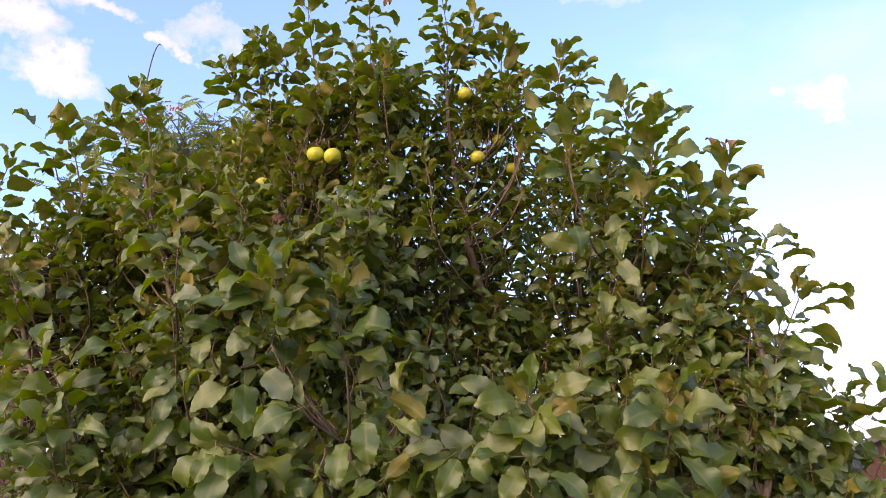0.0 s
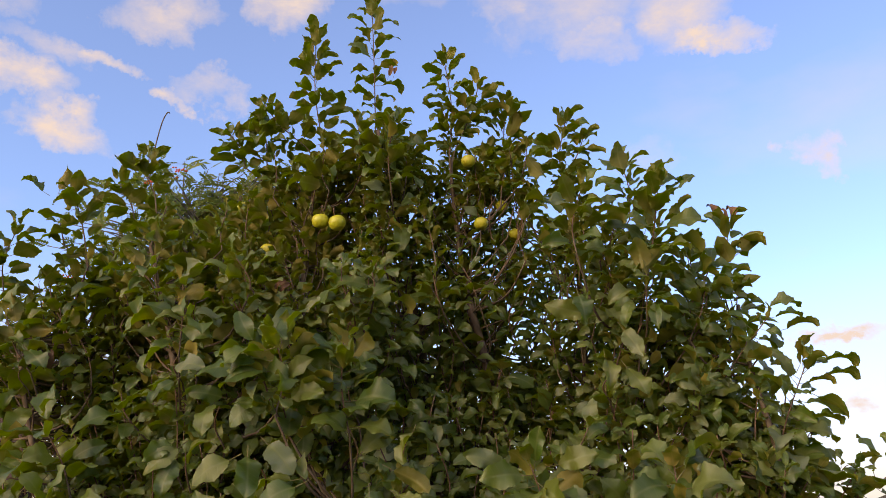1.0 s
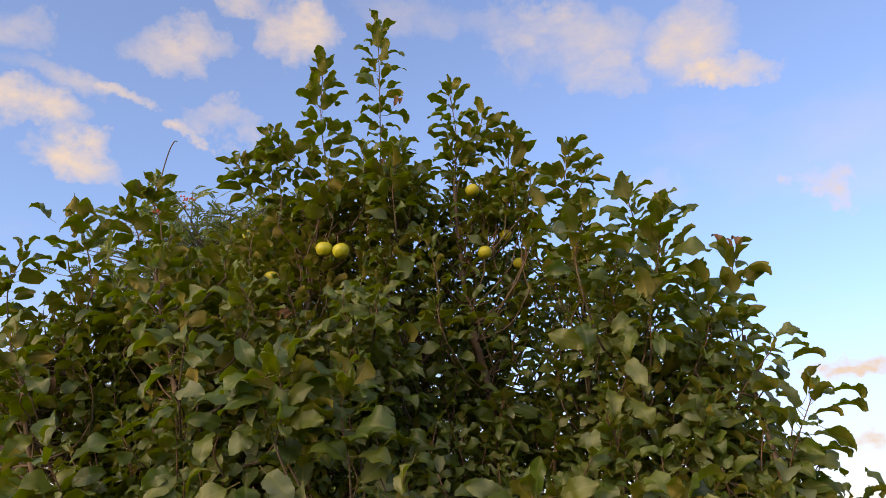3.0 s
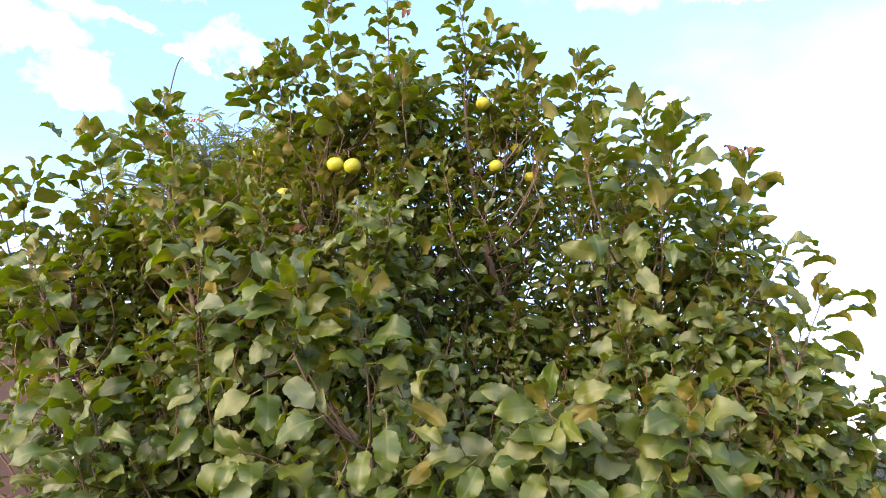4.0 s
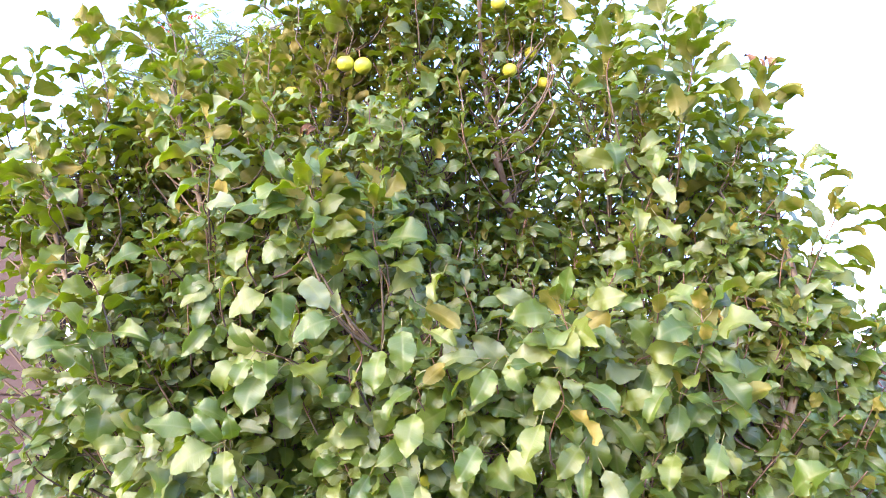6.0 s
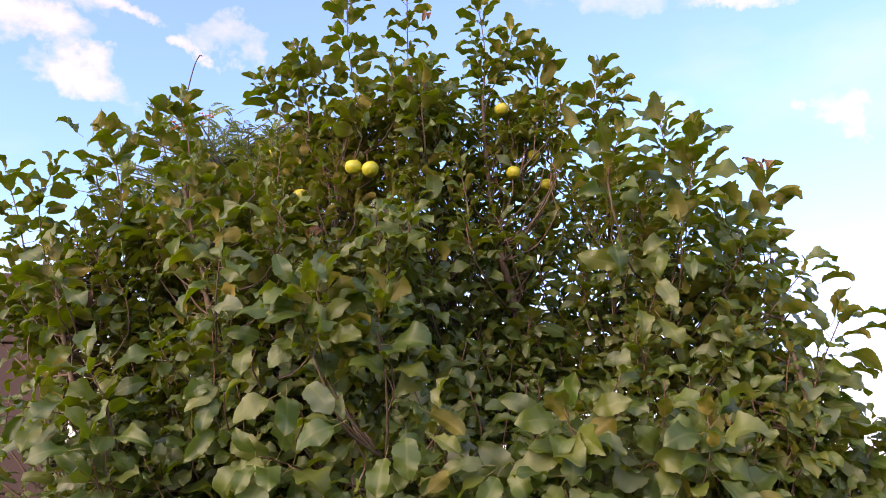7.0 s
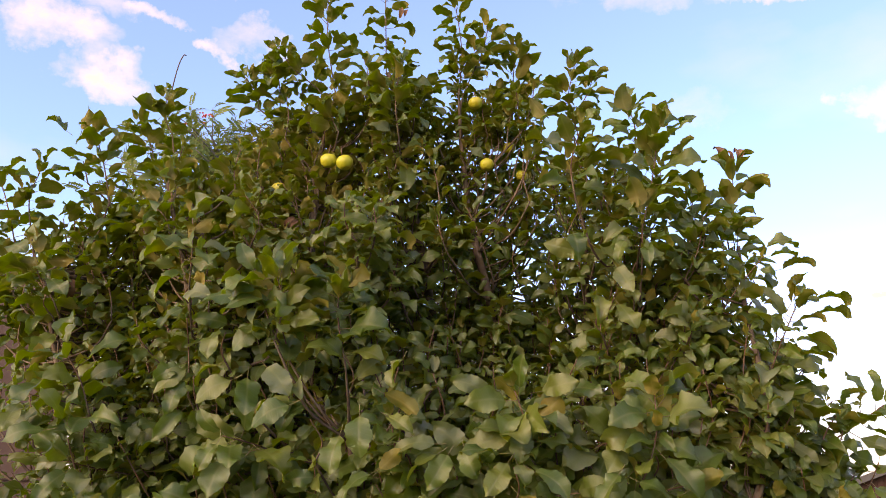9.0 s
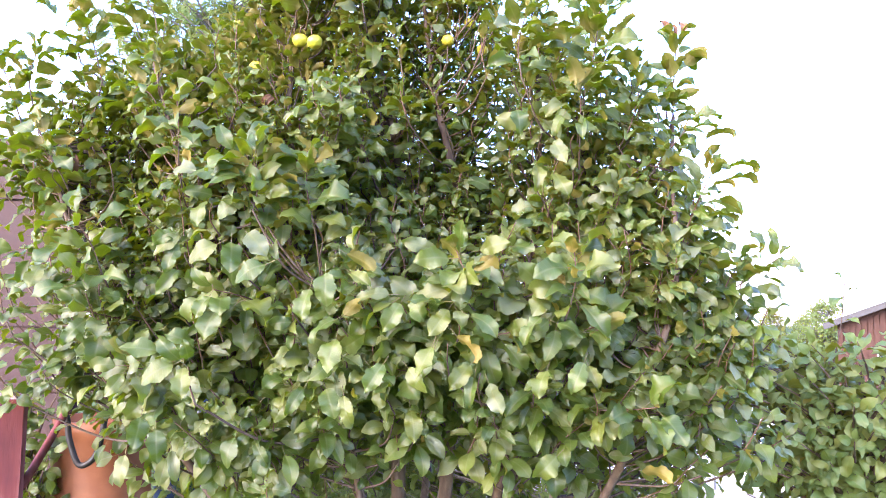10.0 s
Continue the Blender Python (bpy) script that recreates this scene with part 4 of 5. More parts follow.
def crowds_fruit(m):
    """Whether a leaf grows where an apple hangs free towards the lawn."""
    for k, (at, size) in enumerate(APPLES[:6]):
        way = (Vector((0.03, 0.05, 1.5)) - Vector(at)).normalized()
        free = size * 0.5 + (0.034 if 2 <= k <= 5 else 0.026)
        for along in (0.45, 0.8, 1.15):
            off = m @ Vector((along, 0, 0.1)) + AT - Vector(at)
            s = off.dot(way)
            if 0.0 < s < 0.8 and (off - way * s).length < free:
                return True
    return False


spots = [s for s in spots if not crowds_fruit(s[1])]
# the leaves on the front of the crown singly, the rest in one mesh
spots.sort(key=lambda s: s[1].translation.y - 0.3 * s[1].translation.z)
leaf_meshes = []
for v, uv, fs, ms in FINE_LEAVES:
    ob = mesh_object("leaf", v.tolist(), fs, [LEAF_TOP, LEAF_UNDER, STALK], None, ms, uv)
    leaf_meshes.append(ob.data)
    bpy.data.objects.remove(ob)
for k, m in spots[:300]:
    leaf = new("leaf", leaf_meshes[k])
    leaf.parent = apple_tree
    leaf.matrix_basis = m
joined_leaves("foliage", spots[300:3300], FINE_LEAVES, [LEAF_TOP, LEAF_UNDER, STALK], apple_tree, "dense glossy green apple leaves")
joined_leaves("inner_foliage", spots[3300:], LEAVES, [LEAF_TOP, LEAF_UNDER, STALK], apple_tree, "shaded inner apple leaves")


def apple(at, size, stalk_to):
    """A small yellow apple with a dimple at both ends, hanging on its stalk."""
    bm = bmesh.new()
    bmesh.ops.create_uvsphere(bm, u_segments=16, v_segments=12, radius=1.0)
    for v in bm.verts:
        rad = math.hypot(v.co.x, v.co.y)
        v.co.z *= 0.90
        v.co.z -= 0.30 * math.exp(-(rad / 0.28) ** 2) * (1 if v.co.z > 0 else -0.6)
        k = 1 + 0.05 * v.co.z + 0.02 * math.cos(5 * math.atan2(v.co.y, v.co.x)) * max(0, -v.co.z)
        v.co.x *= k
        v.co.y *= k
        v.co *= size / 2
    ob = part("apple", bm, APPLE, apple_tree, "small ripe yellow apple")
    ob.location = Vector(at) - AT
    ob.rotation_euler = (rng.uniform(-0.3, 0.3), rng.uniform(-0.3, 0.3), rng.uniform(0, 6))
    end = Vector(stalk_to) - Vector(at)
    v, f = tube_data(spline([Vector((0, 0, size * 0.30)), end * 0.5 + Vector((0.003, 0, 0.004)), end], 3), 0.0014, 0.0018, 5)
    st = mesh_object("stalk", v, f, [TWIG], ob)
    st.rotation_euler = (0, 0, 0)


for at, size in APPLES:
    apple(at, size, (at[0] + rng.uniform(-0.01, 0.01), at[1] + 0.01, at[2] + size * 0.9))


# ---- ground ----
def ground_height(x, y):
    fall = min(max((y - 5.0) / 14.0, 0.0), 1.0)
    return -0.85 * fall * fall * (3 - 2 * fall) + 0.02 * noise.noise(Vector((x * 0.8, y * 0.8, 0)))


def build_ground():
    xs = np.concatenate([-np.geomspace(1500, 12, 14), np.linspace(-10, 14, 49), np.geomspace(16, 1500, 14)])
    ys = np.concatenate([-np.geomspace(1500, 9, 12), np.linspace(-8, 24, 65), np.geomspace(26, 1500, 14)])
    verts = [(x, y, ground_height(x, y)) for y in ys for x in xs]
    w = len(xs)
    faces = [(j * w + i, j * w + i + 1, (j + 1) * w + i + 1, (j + 1) * w + i) for j in range(len(ys) - 1) for i in range(w - 1)]
    tagged(mesh_object("ground", verts, faces, [GRASS]), "rough garden grass with bare earth", "ground", kind="structure")


build_ground()


def shed_wall(at, width, height, label):
    """A board wall of horizontal boards on posts."""
    e = thing("fence_panel", at, label, "fence")
    n = int(height / 0.28)
    for i in range(n):
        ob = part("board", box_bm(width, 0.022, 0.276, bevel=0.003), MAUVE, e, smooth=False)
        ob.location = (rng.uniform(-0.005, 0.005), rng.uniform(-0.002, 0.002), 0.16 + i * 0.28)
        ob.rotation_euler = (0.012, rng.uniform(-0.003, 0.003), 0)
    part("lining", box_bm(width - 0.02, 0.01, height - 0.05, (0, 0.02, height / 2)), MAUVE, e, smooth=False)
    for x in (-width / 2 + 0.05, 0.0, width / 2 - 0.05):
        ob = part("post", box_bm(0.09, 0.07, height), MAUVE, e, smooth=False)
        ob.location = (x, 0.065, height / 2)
    return e


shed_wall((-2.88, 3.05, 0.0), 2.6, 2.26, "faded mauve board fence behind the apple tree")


def red_post():
    e = thing("gate_post", (-1.275, 2.15, 0.0), "weathered dark red wooden post with a split raw top", "post")
    e.rotation_euler = (0, 0, radians(33))
    bm = bmesh.new()
    box_bm(0.13, 0.12, 1.21, (0, 0, 0.605), 0.012, bm)
    part("post_body", bm, RED_PAINT, e, smooth=False)
    for i in range(16):
        h, w = rng.uniform(0.006, 0.032), rng.uniform(0.006, 0.013)
        bm = bmesh.new()
        bmesh.ops.create_cone(bm, cap_ends=True, segments=5, radius1=w, radius2=w * 0.25, depth=h, matrix=Matrix.Translation((0, 0, h / 2)))
        ob = part("splinter", bm, RAW_WOOD, e, "pale split wood", smooth=False)
        ob.location = (-0.052 + 0.007 * i, rng.uniform(-0.05, 0.05), 1.205)
        ob.rotation_euler = (rng.uniform(-0.3, 0.3), rng.uniform(-0.3, 0.3), 0)
    v, f = tube_data(spline([Vector((0.06, 0.0, 0.93)), Vector((0.15, 0.20, 1.06)), Vector((0.24, 0.42, 1.20))], 5), 0.014, 0.014, 8)
    mesh_object("brace", v, f, [RED_PAINT], e, label="thin slanting red brace")


red_post()

hose = thing("garden_hose", (-1.23, 2.55, 1.0), "black rubber hose hung in a loop", "hose")
tube("tube", spline([(-0.10, 0.02, 0.14), (-0.065, 0, 0.10), (-0.05, 0, 0.02), (-0.01, 0, -0.065), (0.045, 0, -0.04), (0.07, 0, 0.04), (0.075, 0.02, 0.16)], 8), 0.011, 0.011, RUBBER, hose, 10)


def barrel(name, at, r, h, mat, label):
    e = thing(name, at, label, "barrel")
    bm = bmesh.new()
    prof = [(0.0, 0.0), (0.90, 0.0), (0.96, 0.03), (1.0, 0.15), (1.0, 0.30), (1.04, 0.32), (1.04, 0.36), (1.0, 0.38), (1.0, 0.64), (1.04, 0.66), (1.04, 0.70), (1.0, 0.72), (0.98, 0.93), (1.03, 0.96), (1.03, 1.0), (0.95, 1.0), (0.93, 0.95), (0.0, 0.94)]
    seg = 28
    rings = [[bm.verts.new((p * r * math.cos(2 * math.pi * k / seg), p * r * math.sin(2 * math.pi * k / seg), q * h)) for k in range(seg)] if p else [bm.verts.new((0, 0, q * h))] for p, q in prof]
    for a, b in zip(rings, rings[1:]):
        for k in range(seg):
            k2 = (k + 1) % seg
            if len(a) == 1:
                bm.faces.new((a[0], b[k2], b[k]))
            elif len(b) == 1:
                bm.faces.new((a[k], a[k2], b[0]))
            else:
                bm.faces.new((a[k], a[k2], b[k2], b[k]))
    part("drum", bm, mat, e)
    return e


barrel("barrel", (-1.34, 2.92, 0.0), 0.19, 1.06, ORANGE, "faded orange plastic water barrel")
barrel("barrel", (-1.25, 3.75, 0.0), 0.22, 1.18, BLUE, "dark blue plastic water barrel")


# ---- the rowan behind ----
def rowan_leaf_shape(pairs, curve, fold):
    """A feather leaf: narrow leaflets in pairs along a drooping rib."""
    verts, uvs, faces, mats = [], [], [], []
    for i in range(pairs * 2 + 1):
        end = i == pairs * 2
        s = 0.25 + 0.72 * (i // 2) / pairs if not end else 1.0
        rib = Vector((s * math.cos(curve * s * 0.5), 0, -s * math.sin(curve * s * 0.5)))
        sign = 0 if end else (1 if i % 2 else -1)
        d = Vector((0.5, sign * 0.85, -0.15)).normalized() if sign else Vector((math.cos(curve), 0, -math.sin(curve)))
        side = Vector((0, 0, 1)).cross(d).normalized()
        n = d.cross(side)
        L = 0.30 * (1 - 0.35 * abs(s - 0.6)) * rng.uniform(0.85, 1.1)
        o = len(verts)
        for f, w in ((0, 0), (0.35, 1), (0.75, 0.8), (1.0, 0)):
            c = rib + d * L * f
            if w:
                verts += [c + side * 0.20 * L * w + n * fold * L * 0.2, c, c - side * 0.20 * L * w + n * fold * L * 0.2]
                uvs += [(0.4, f), (0, f), (-0.4, f)]
            else:
                verts.append(c)
                uvs.append((0, f))
        faces += [(o, o + 2, o + 1), (o, o + 3, o + 2), (o + 1, o + 2, o + 5, o + 4), (o + 2, o + 3, o + 6, o + 5), (o + 4, o + 5, o + 7), (o + 5, o + 6, o + 7)]
        mats += [0] * 6
    o = len(verts)
    for s in (0.0, 0.5, 1.0):
        c = Vector((s * math.cos(curve * s * 0.5), 0, -s * math.sin(curve * s * 0.5)))
        verts += [c + Vector((0, 0.008, 0)), c + Vector((0, -0.008, 0)), c + Vector((0, 0, 0.012))]
        uvs += [(0.4, 0.5)] * 3
    for q in (0, 3):
        for k in range(3):
            faces.append((o + q + k, o + q + (k + 1) % 3, o + q + 3 + (k + 1) % 3, o + q + 3 + k))
            mats.append(1)
    return np.array([tuple(v) for v in verts]), np.array(uvs), faces, mats


ROWAN_SHAPES = [rowan_leaf_shape(6, rng.uniform(0.3, 1.2), rng.uniform(0.0, 0.8)) for _ in range(8)]


def crown_tree(name, at, label, trunk_r, shells, count, leaf_len, shapes, mats, bark, berries=0, r=None, per=6, sprigs=(), clusters=()):
    """A tree whose limbs reach to points spread in the given ellipsoids (centre, radii); twigs at their ends carry the leaves."""
    r = r or random.Random(5)
    e = thing(name, at, label, "tree")
    at = Vector(at)
    top = max(c[2] + s[2] for c, s in shells)
    tv, tf, leaf_spots, ends = [], [], [], []
    trunk = spline([(0, 0, -0.05), (0.03, 0.02, top * 0.3), (-0.04, 0, top * 0.6), (shells[0][0][0] - at.x, shells[0][0][1] - at.y, top * 0.92)], 8)
    tube("trunk", trunk, trunk_r, trunk_r * 0.15, bark, e, 9, 0.2)
    for c, s in shells:
        for _ in range(int(count * s[0] * s[2] / sum(q[1][0] * q[1][2] for q in shells))):
            v = Vector((r.gauss(0, 1), r.gauss(0, 1), r.gauss(0, 1))).normalized() * r.uniform(0.45, 1.0) ** 0.6
            p = Vector((c[0] + v.x * s[0], c[1] + v.y * s[1], c[2] + v.z * s[2])) - at
            root = min(trunk[4:], key=lambda q: (q - p).length + 1.5 * max(0, q.z - p.z + 0.3))
            mid = root.lerp(p, 0.55) + Vector((0, 0, 0.08 * (p - root).length))
            ax = spline([root, mid, p], 5)
            tvv, tff = tube_data(ax, 0.004 + 0.008 * min((p - root).length, 1.0), 0.002, 4)
            o = len(tv)
            tv.extend(tvv)
            tf.extend([tuple(i + o for i in q) for q in tff])
            leafy_axis(ax[4:], per, leaf_len, r, leaf_spots, 0.25, 0.1, (0, len(shapes)), 0.6)
            ends.append(p)
    for low, high, n in sprigs:
        ax = spline([Vector(low) - at, (Vector(low) + Vector(high)) * 0.5 - at + Vector((0.01, 0, 0)), Vector(high) - at], 5)
        tvv, tff = tube_data(ax, 0.003, 0.0015, 4)
        o = len(tv)
        tv.extend(tvv)
        tf.extend([tuple(i + o for i in q) for q in tff])
        leafy_axis(ax, n, leaf_len, r, leaf_spots, 0.15, 0.3, (0, len(shapes)))
    tagged(mesh_object("branch_growth", tv, tf, [bark], e), kind="stuff")
    joined_leaves("foliage", leaf_spots, shapes, mats, e)
    for p in r.sample(ends, berries) + [Vector(q) - at for q in clusters]:
        bm = bmesh.new()
        for _ in range(14):
            q = Vector((r.gauss(0, 0.022), r.gauss(0, 0.022), r.gauss(0, 0.012)))
            bmesh.ops.create_icosphere(bm, subdivisions=1, radius=0.0055, matrix=Matrix.Translation(q))
        ob = tagged(part("berry_cluster", bm, BERRY, e, "bright orange-red rowan berries"), kind="stuff")
        ob.location = p + Vector((0, -0.02, -0.02))
    return e


crown_tree("rowan_tree", (-0.9, 4.3, 0.0), "rowan tree with feathery yellow-green leaves and orange berries", 0.05,
           [((-1.55, 4.2, 2.75), (0.75, 0.6, 0.85)), ((-1.0, 4.3, 2.7), (0.6, 0.6, 0.95)), ((-0.5, 4.2, 2.0), (0.9, 0.6, 0.9)), ((0.3, 4.4, 1.5), (0.8, 0.6, 0.7)),
            ((-0.6, 3.7, 0.95), (0.75, 0.4, 0.6)), ((-1.15, 4.1, 1.45), (0.9, 0.5, 0.75)), ((0.55, 3.8, 0.75), (0.8, 0.35, 0.5)), ((-0.85, 3.35, 0.75), (0.55, 0.25, 0.5))],
           1600, 0.15, ROWAN_SHAPES, [ROWAN_LEAF, STALK], ROWAN_BARK, berries=34, clusters=[(-1.90, 3.62, 2.56), (-1.37, 3.65, 3.26), (-1.51, 3.65, 3.20), (-1.82, 3.60, 2.67), (-0.21, 3.50, 2.10), (0.47, 3.60, 1.95), (0.44, 3.55, 1.81), (-0.07, 3.50, 1.78)])

# ---- the neighbouring young apple tree ----
crown_tree("young_apple_tree", (1.75, 3.1, 0.0), "young apple tree with pale green leaves", 0.025,
           [((1.95, 3.1, 1.12), (0.75, 0.5, 0.38)), ((1.35, 3.1, 1.10), (0.38, 0.35, 0.36))], 260, 0.08, LEAVES, [LEAF_LIGHT, LEAF_UNDER, STALK], BARK, r=random.Random(9), per=11,
           sprigs=[((1.60, 3.0, 1.30), (1.66, 3.0, 1.66), 7), ((1.75, 2.9, 1.2), (1.84, 2.88, 1.46), 8)])


# ---- a small bush beside the post ----
crown_tree("currant_bush", (-1.50, 2.72, 0.0), "small dark green bush between the red post and the barrel", 0.012,
           [((-1.50, 2.66, 0.96), (0.15, 0.10, 0.28)), ((-1.56, 2.70, 0.70), (0.18, 0.12, 0.34))], 60, 0.085, LEAVES, [LEAF_TOP, LEAF_UNDER, STALK], BARK, r=random.Random(21), per=6)

# ---- beyond: film tunnel, shed, far tree ----
def film_tunnel(x0, x1, y0, y1, h):
    z0 = ground_height((x0 + x1) / 2, y0)
    e = thing("film_tunnel", ((x0 + x1) / 2, (y0 + y1) / 2, z0), "low garden tunnel of white plastic film on a grey board frame", "greenhouse")
    w, d = x1 - x0, y1 - y0
    verts, faces = [], []
    n, seg = 40, 14
    for i in range(n + 1):
        sag = 0.03 * abs(math.sin(math.pi * i / n * 6))
        for k in range(seg + 1):
            a = math.pi * k / seg
            rr = 1 - 0.035 * (1 - abs(math.cos(math.pi * i / n * 6))) - 0.01 * noise.noise(Vector((i * 0.7, k * 0.9, 0)))
            verts.append((-w / 2 + w * i / n, -d / 2 * math.cos(a) * rr, 0.12 + (h - 0.12) * math.sin(a) ** 0.8 * rr - sag * 0.2))
    for i in range(n):
        for k in range(seg):
            o = i * (seg + 1) + k
            faces.append((o, o + 1, o + seg + 2, o + seg + 1))
    mesh_object("film", verts, faces, [FILM], e)
    for y in (-d / 2 - 0.02, d / 2 + 0.02):
        ob = part("side_board", box_bm(w, 0.03, 0.2), GREY_WOOD, e, "grey weathered board")
        ob.location = (0, y, 0.1)
    for i in range(7):
        pts = [Vector((-w / 2 + w * i / 6, -(d / 2 + 0.012) * math.cos(math.pi * k / 12), 0.12 + (h - 0.105) * math.sin(math.pi * k / 12) ** 0.8)) for k in range(13)]
        tube("hoop", pts, 0.008, 0.008, GREY_METAL, e, 6)


film_tunnel(-0.25, 4.2, 6.2, 7.6, 0.85)


def shed(at):
    """A small board shed, its gable towards the garden."""
    e = thing("garden_shed", at, "brown board shed with a grey sheet roof", "shed")
    w, d, eave, ridge = 5.0, 4.0, 2.38, 3.38
    e.rotation_euler = (0, 0, radians(-27))
    n = 34
    for i in range(n):
        x = -w / 2 + (i + 0.5) * w / n
        top = eave + (ridge - eave) * (1 - abs(x) / (w / 2))
        bm = bmesh.new()
        box_bm(w / n - 0.012, 0.025, top, (0, 0, top / 2), 0.003, bm)
        ob = part("board", bm, BROWN_BOARD, e, smooth=False)
        ob.location = (x, -d / 2 + rng.uniform(-0.004, 0.004), 0)
    bm = bmesh.new()
    front = [bm.verts.new(p) for p in ((-w / 2 + 0.06, 0, 0), (w / 2 - 0.06, 0, 0), (w / 2 - 0.06, 0, eave), (0, 0, ridge - 0.03), (-w / 2 + 0.06, 0, eave))]
    face = bm.faces.new(front)
    bmesh.ops.solidify(bm, geom=[face], thickness=0.03)
    part("gable_lining", bm, BROWN_BOARD, e, smooth=False).location = (0, -d / 2 + 0.05, 0)
    for s in (-1, 1):
        ob = part("side_wall", box_bm(0.05, d - 0.06, eave), BROWN_BOARD, e)
        ob.location = (s * (w / 2 - 0.03), 0.02, eave / 2)
        slope = math.atan2(ridge - eave, w / 2)
        long = math.hypot(w / 2, ridge - eave) + 0.35
        ob = part("roof_slope", box_bm(long, d + 0.6, 0.05), ROOFING, e, "grey roofing sheet")
        ob.location = (s * (w / 4 + 0.15), 0, (eave + ridge) / 2 - 0.02 + 0.06)
        ob.rotation_euler = (0, s * slope, 0)
        ob = part("barge_board", box_bm(long, 0.03, 0.14), ROOFING, e, "grey barge board", smooth=False)
        ob.location = (s * (w / 4 + 0.15), -d / 2 - 0.32, (eave + ridge) / 2 - 0.03)
        ob.rotation_euler = (0, s * slope, 0)
    ob = part("back_wall", box_bm(w - 0.12, 0.05, eave), BROWN_BOARD, e)
    ob.location = (0, d / 2 - 0.03, eave / 2)
    win = part("window", box_bm(0.9, 0.05, 0.7), GREY_WOOD, e, "grey framed window")
    win.location = (-1.1, -d / 2 - 0.03, 1.25)
    for x in (-0.2, 0.2):
        ob = part("pane", box_bm(0.36, 0.02, 0.58, bevel=0), DARK_GLASS, win)
        ob.location = (x, -0.02, 0)


shed((12.66, 22.8, ground_height(12.66, 22.8)))

far_tree = crown_tree("far_tree", (16.3, 40.0, -0.9), "pale green birch-like tree far behind the shed", 0.12,
           [((16.3, 40.0, 1.5), (1.2, 1.1, 1.5)), ((15.3, 40.2, 0.6), (1.0, 0.9, 0.9)), ((17.2, 40.1, 0.7), (0.9, 0.9, 0.9))], 420, 0.17, LEAVES, [LEAF_LIGHT, LEAF_UNDER, STALK], ROWAN_BARK, r=random.Random(3), per=8)
tagged(far_tree, group="far trees")
for x, y, turn, size in ((7.5, 46.0, 70, 0.75), (11.0, 52.0, 160, 0.85), (2.0, 48.0, 240, 0.7), (-5.0, 50.0, 300, 0.9), (15.0, 44.0, 120, 0.85), (17.2, 45.0, 20, 0.8), (13.4, 47.0, 200, 0.8)):
    far = copy_thing(far_tree, pose(x, y, -0.9, 0, 0, turn) @ Matrix.Diagonal((size, size, size, 1)))
    tagged(far, "small pale green tree far beyond the garden")


# ---- small things about the garden ----
def stake(low, high):
    e = thing("garden_stake", low, "thin grey metal stake leaning behind the tree", "stake")
    d = Vector(high) - Vector(low)
    tube("rod", [Vector((0, 0, 0)), d * 0.5, d], 0.008, 0.008, GREY_METAL, e, 8)
    v, f = tube_data([d * 0.97, d * 1.01], 0.012, 0.010, 8)
    mesh_object("cap", v, f, [RUBBER], e)


stake((-1.12, 3.0, 0.0), (-0.97, 3.0, 1.12))


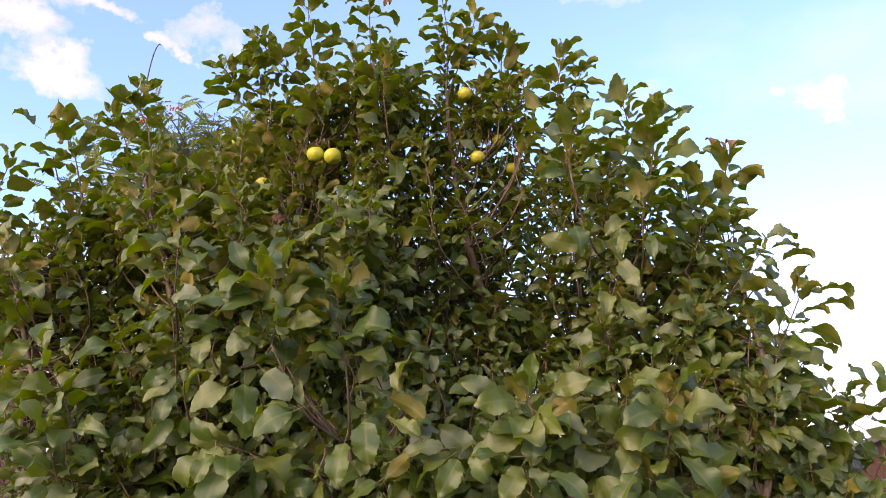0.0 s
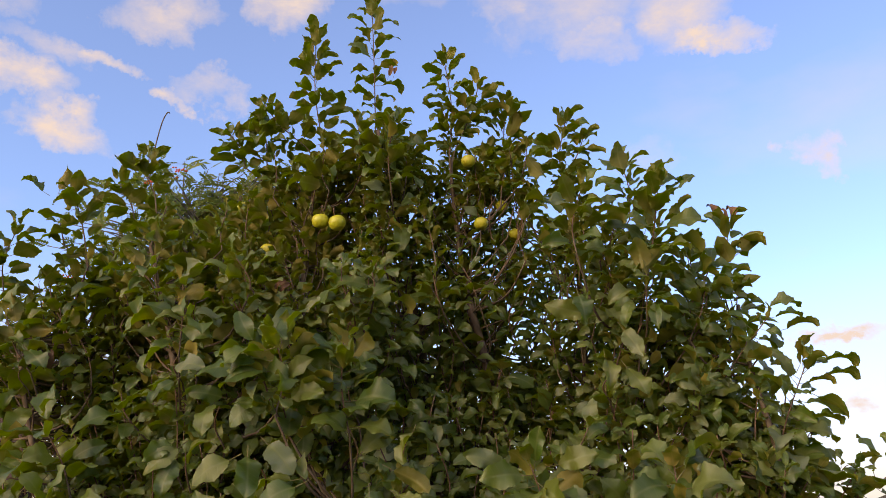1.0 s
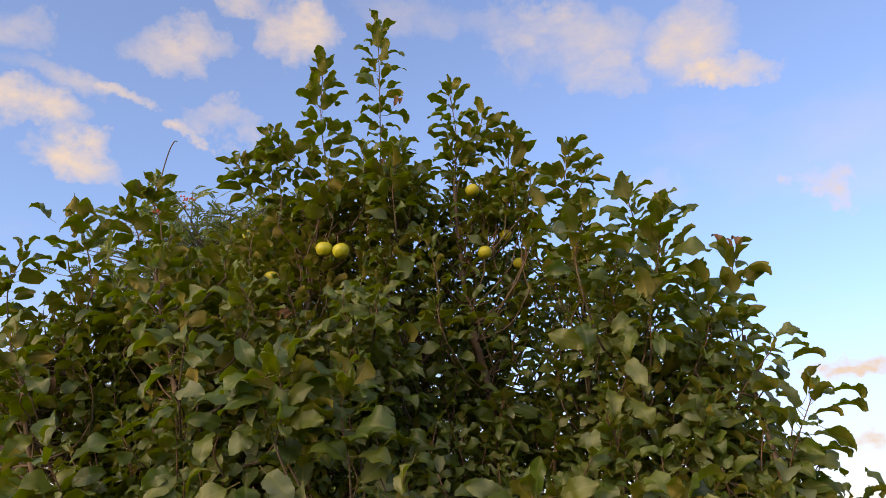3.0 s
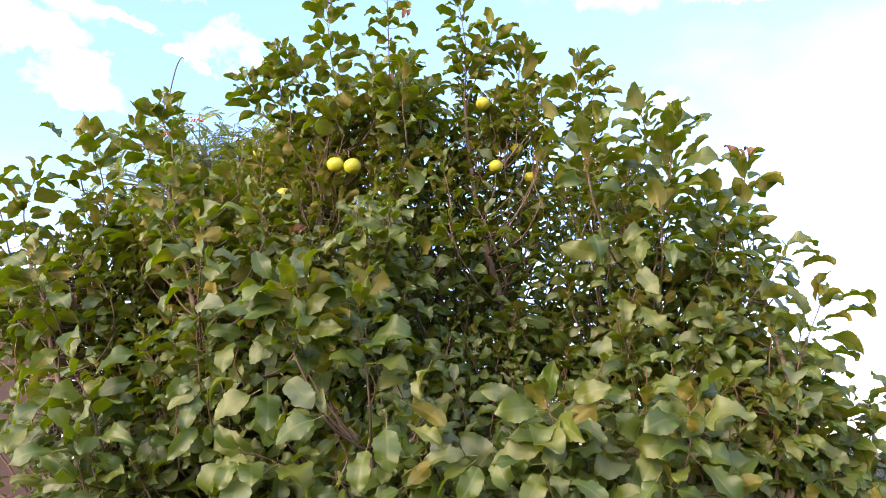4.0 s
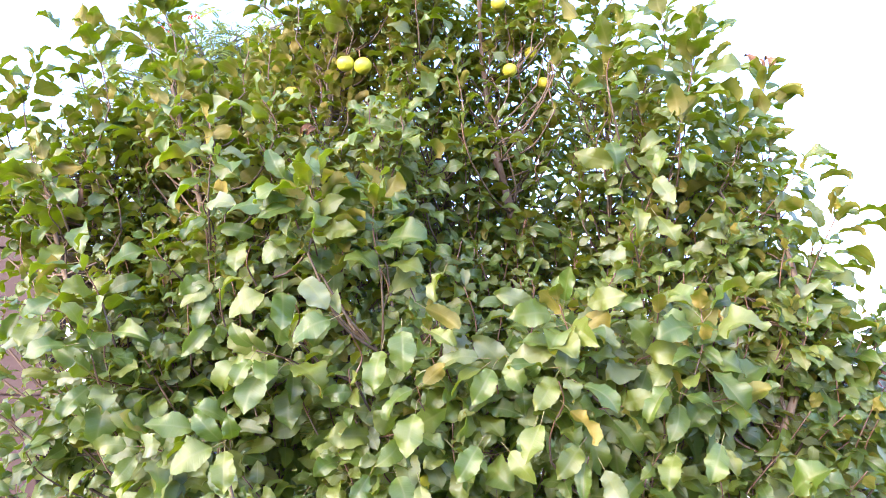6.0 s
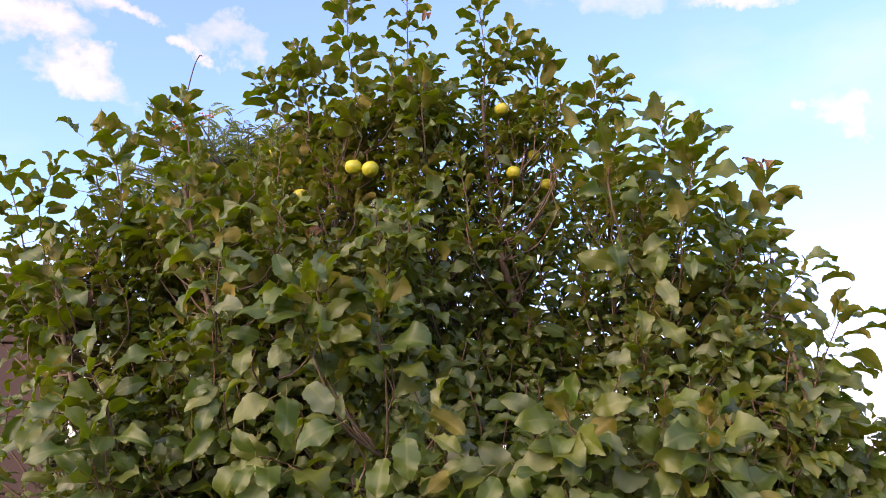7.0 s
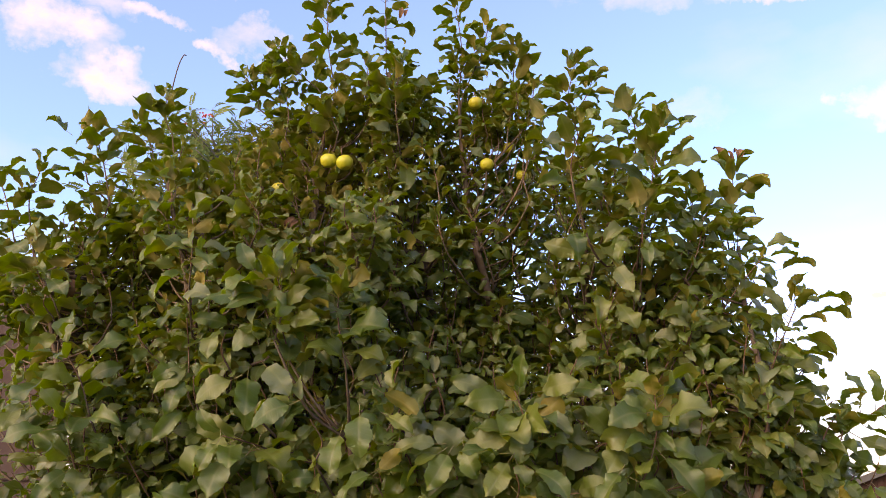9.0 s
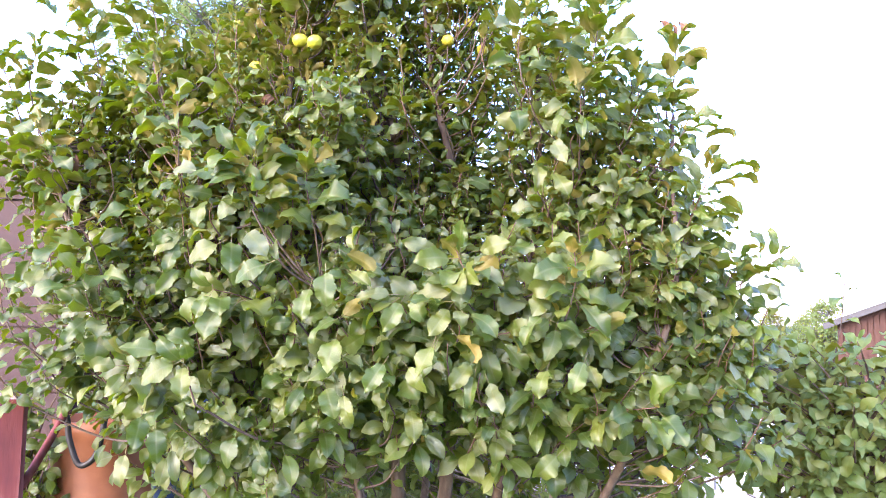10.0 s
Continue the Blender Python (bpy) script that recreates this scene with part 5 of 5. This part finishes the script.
def bottle(at, tilt):
    """A small plastic bottle, hung upside down on a twig."""
    e = thing("plastic_bottle", at, "small teal plastic bottle hung on a twig", "bottle")
    e.rotation_euler = (0.3, tilt, 0)
    prof = [(0.0, 0.0), (0.9, 0.0), (1.0, 0.06), (1.0, 0.30), (0.94, 0.33), (1.0, 0.36), (1.0, 0.62), (0.75, 0.76), (0.42, 0.86), (0.38, 0.90)]
    bm = bmesh.new()
    seg, r, h = 16, 0.022, 0.10
    rings = [[bm.verts.new((max(p, 0.01) * r * math.cos(2 * math.pi * k / seg), max(p, 0.01) * r * math.sin(2 * math.pi * k / seg), -q * h)) for k in range(seg)] for p, q in prof]
    for a, b in zip(rings, rings[1:]):
        for k in range(seg):
            bm.faces.new((a[k], b[k], b[(k + 1) % seg], a[(k + 1) % seg]))
    body = part("bottle_body", bm, TEAL, e)
    v, f = tube_data([Vector((0, 0, -0.088)), Vector((0, 0, -0.104))], 0.0105, 0.0105, 12)
    mesh_object("cap", v, f, [BLUE], e)
    v, f = tube_data(spline([Vector((0, 0, 0)), Vector((0.006, 0, 0.05)), Vector((0, 0, 0.12))], 4), 0.001, 0.001, 4)
    mesh_object("string", v, f, [STALK], e)


bottle((0.74, 2.48, 1.16), 1.2)


def flower(at, height, petal_mat):
    e = thing("yellow_flower", (at[0], at[1], 0.0), "small yellow flower on a green stem", "flower", "yellow flowers behind the tree")
    top = Vector((rng.uniform(-0.03, 0.03), rng.uniform(-0.03, 0.03), height))
    tube("stem", spline([Vector((0, 0, 0)), top * 0.5 + Vector((0.01, 0, 0)), top], 4), 0.003, 0.002, STALK, e, 5)
    for k in range(8):
        a = 2 * math.pi * k / 8
        d = Vector((math.cos(a), math.sin(a) * 0.6 - 0.2, 0.45)).normalized()
        v, uv, fs, ms = LEAVES[k % 5]
        ob = mesh_object("petal", v.tolist(), fs, [petal_mat, petal_mat, STALK], e, ms, uv)
        ob.matrix_basis = leaf_pose(top, d, Vector((0, -0.5, 1)), 0.022, 0.0)
    for k in range(5):
        v, uv, fs, ms = LEAVES[k]
        ob = mesh_object("leaf", v.tolist(), fs, [LEAF_LIGHT, LEAF_UNDER, STALK], e, ms, uv)
        ob.matrix_basis = leaf_pose(top * (0.35 + 0.1 * k), Vector((math.cos(k * 2.4), math.sin(k * 2.4), 0.3)), Vector((0, -0.3, 1)), 0.07, 0.0)


PETAL = plain("yellow_petal", [(0.3, (0.60, 0.42, 0.02)), (0.7, (0.80, 0.60, 0.03))], 30, 0.6, 0.1)
for x, y, h in ((-0.47, 4.2, 0.60), (-0.43, 4.2, 0.56), (-0.52, 4.22, 0.54), (-0.40, 4.25, 0.62)):
    flower((x, y), h, PETAL)
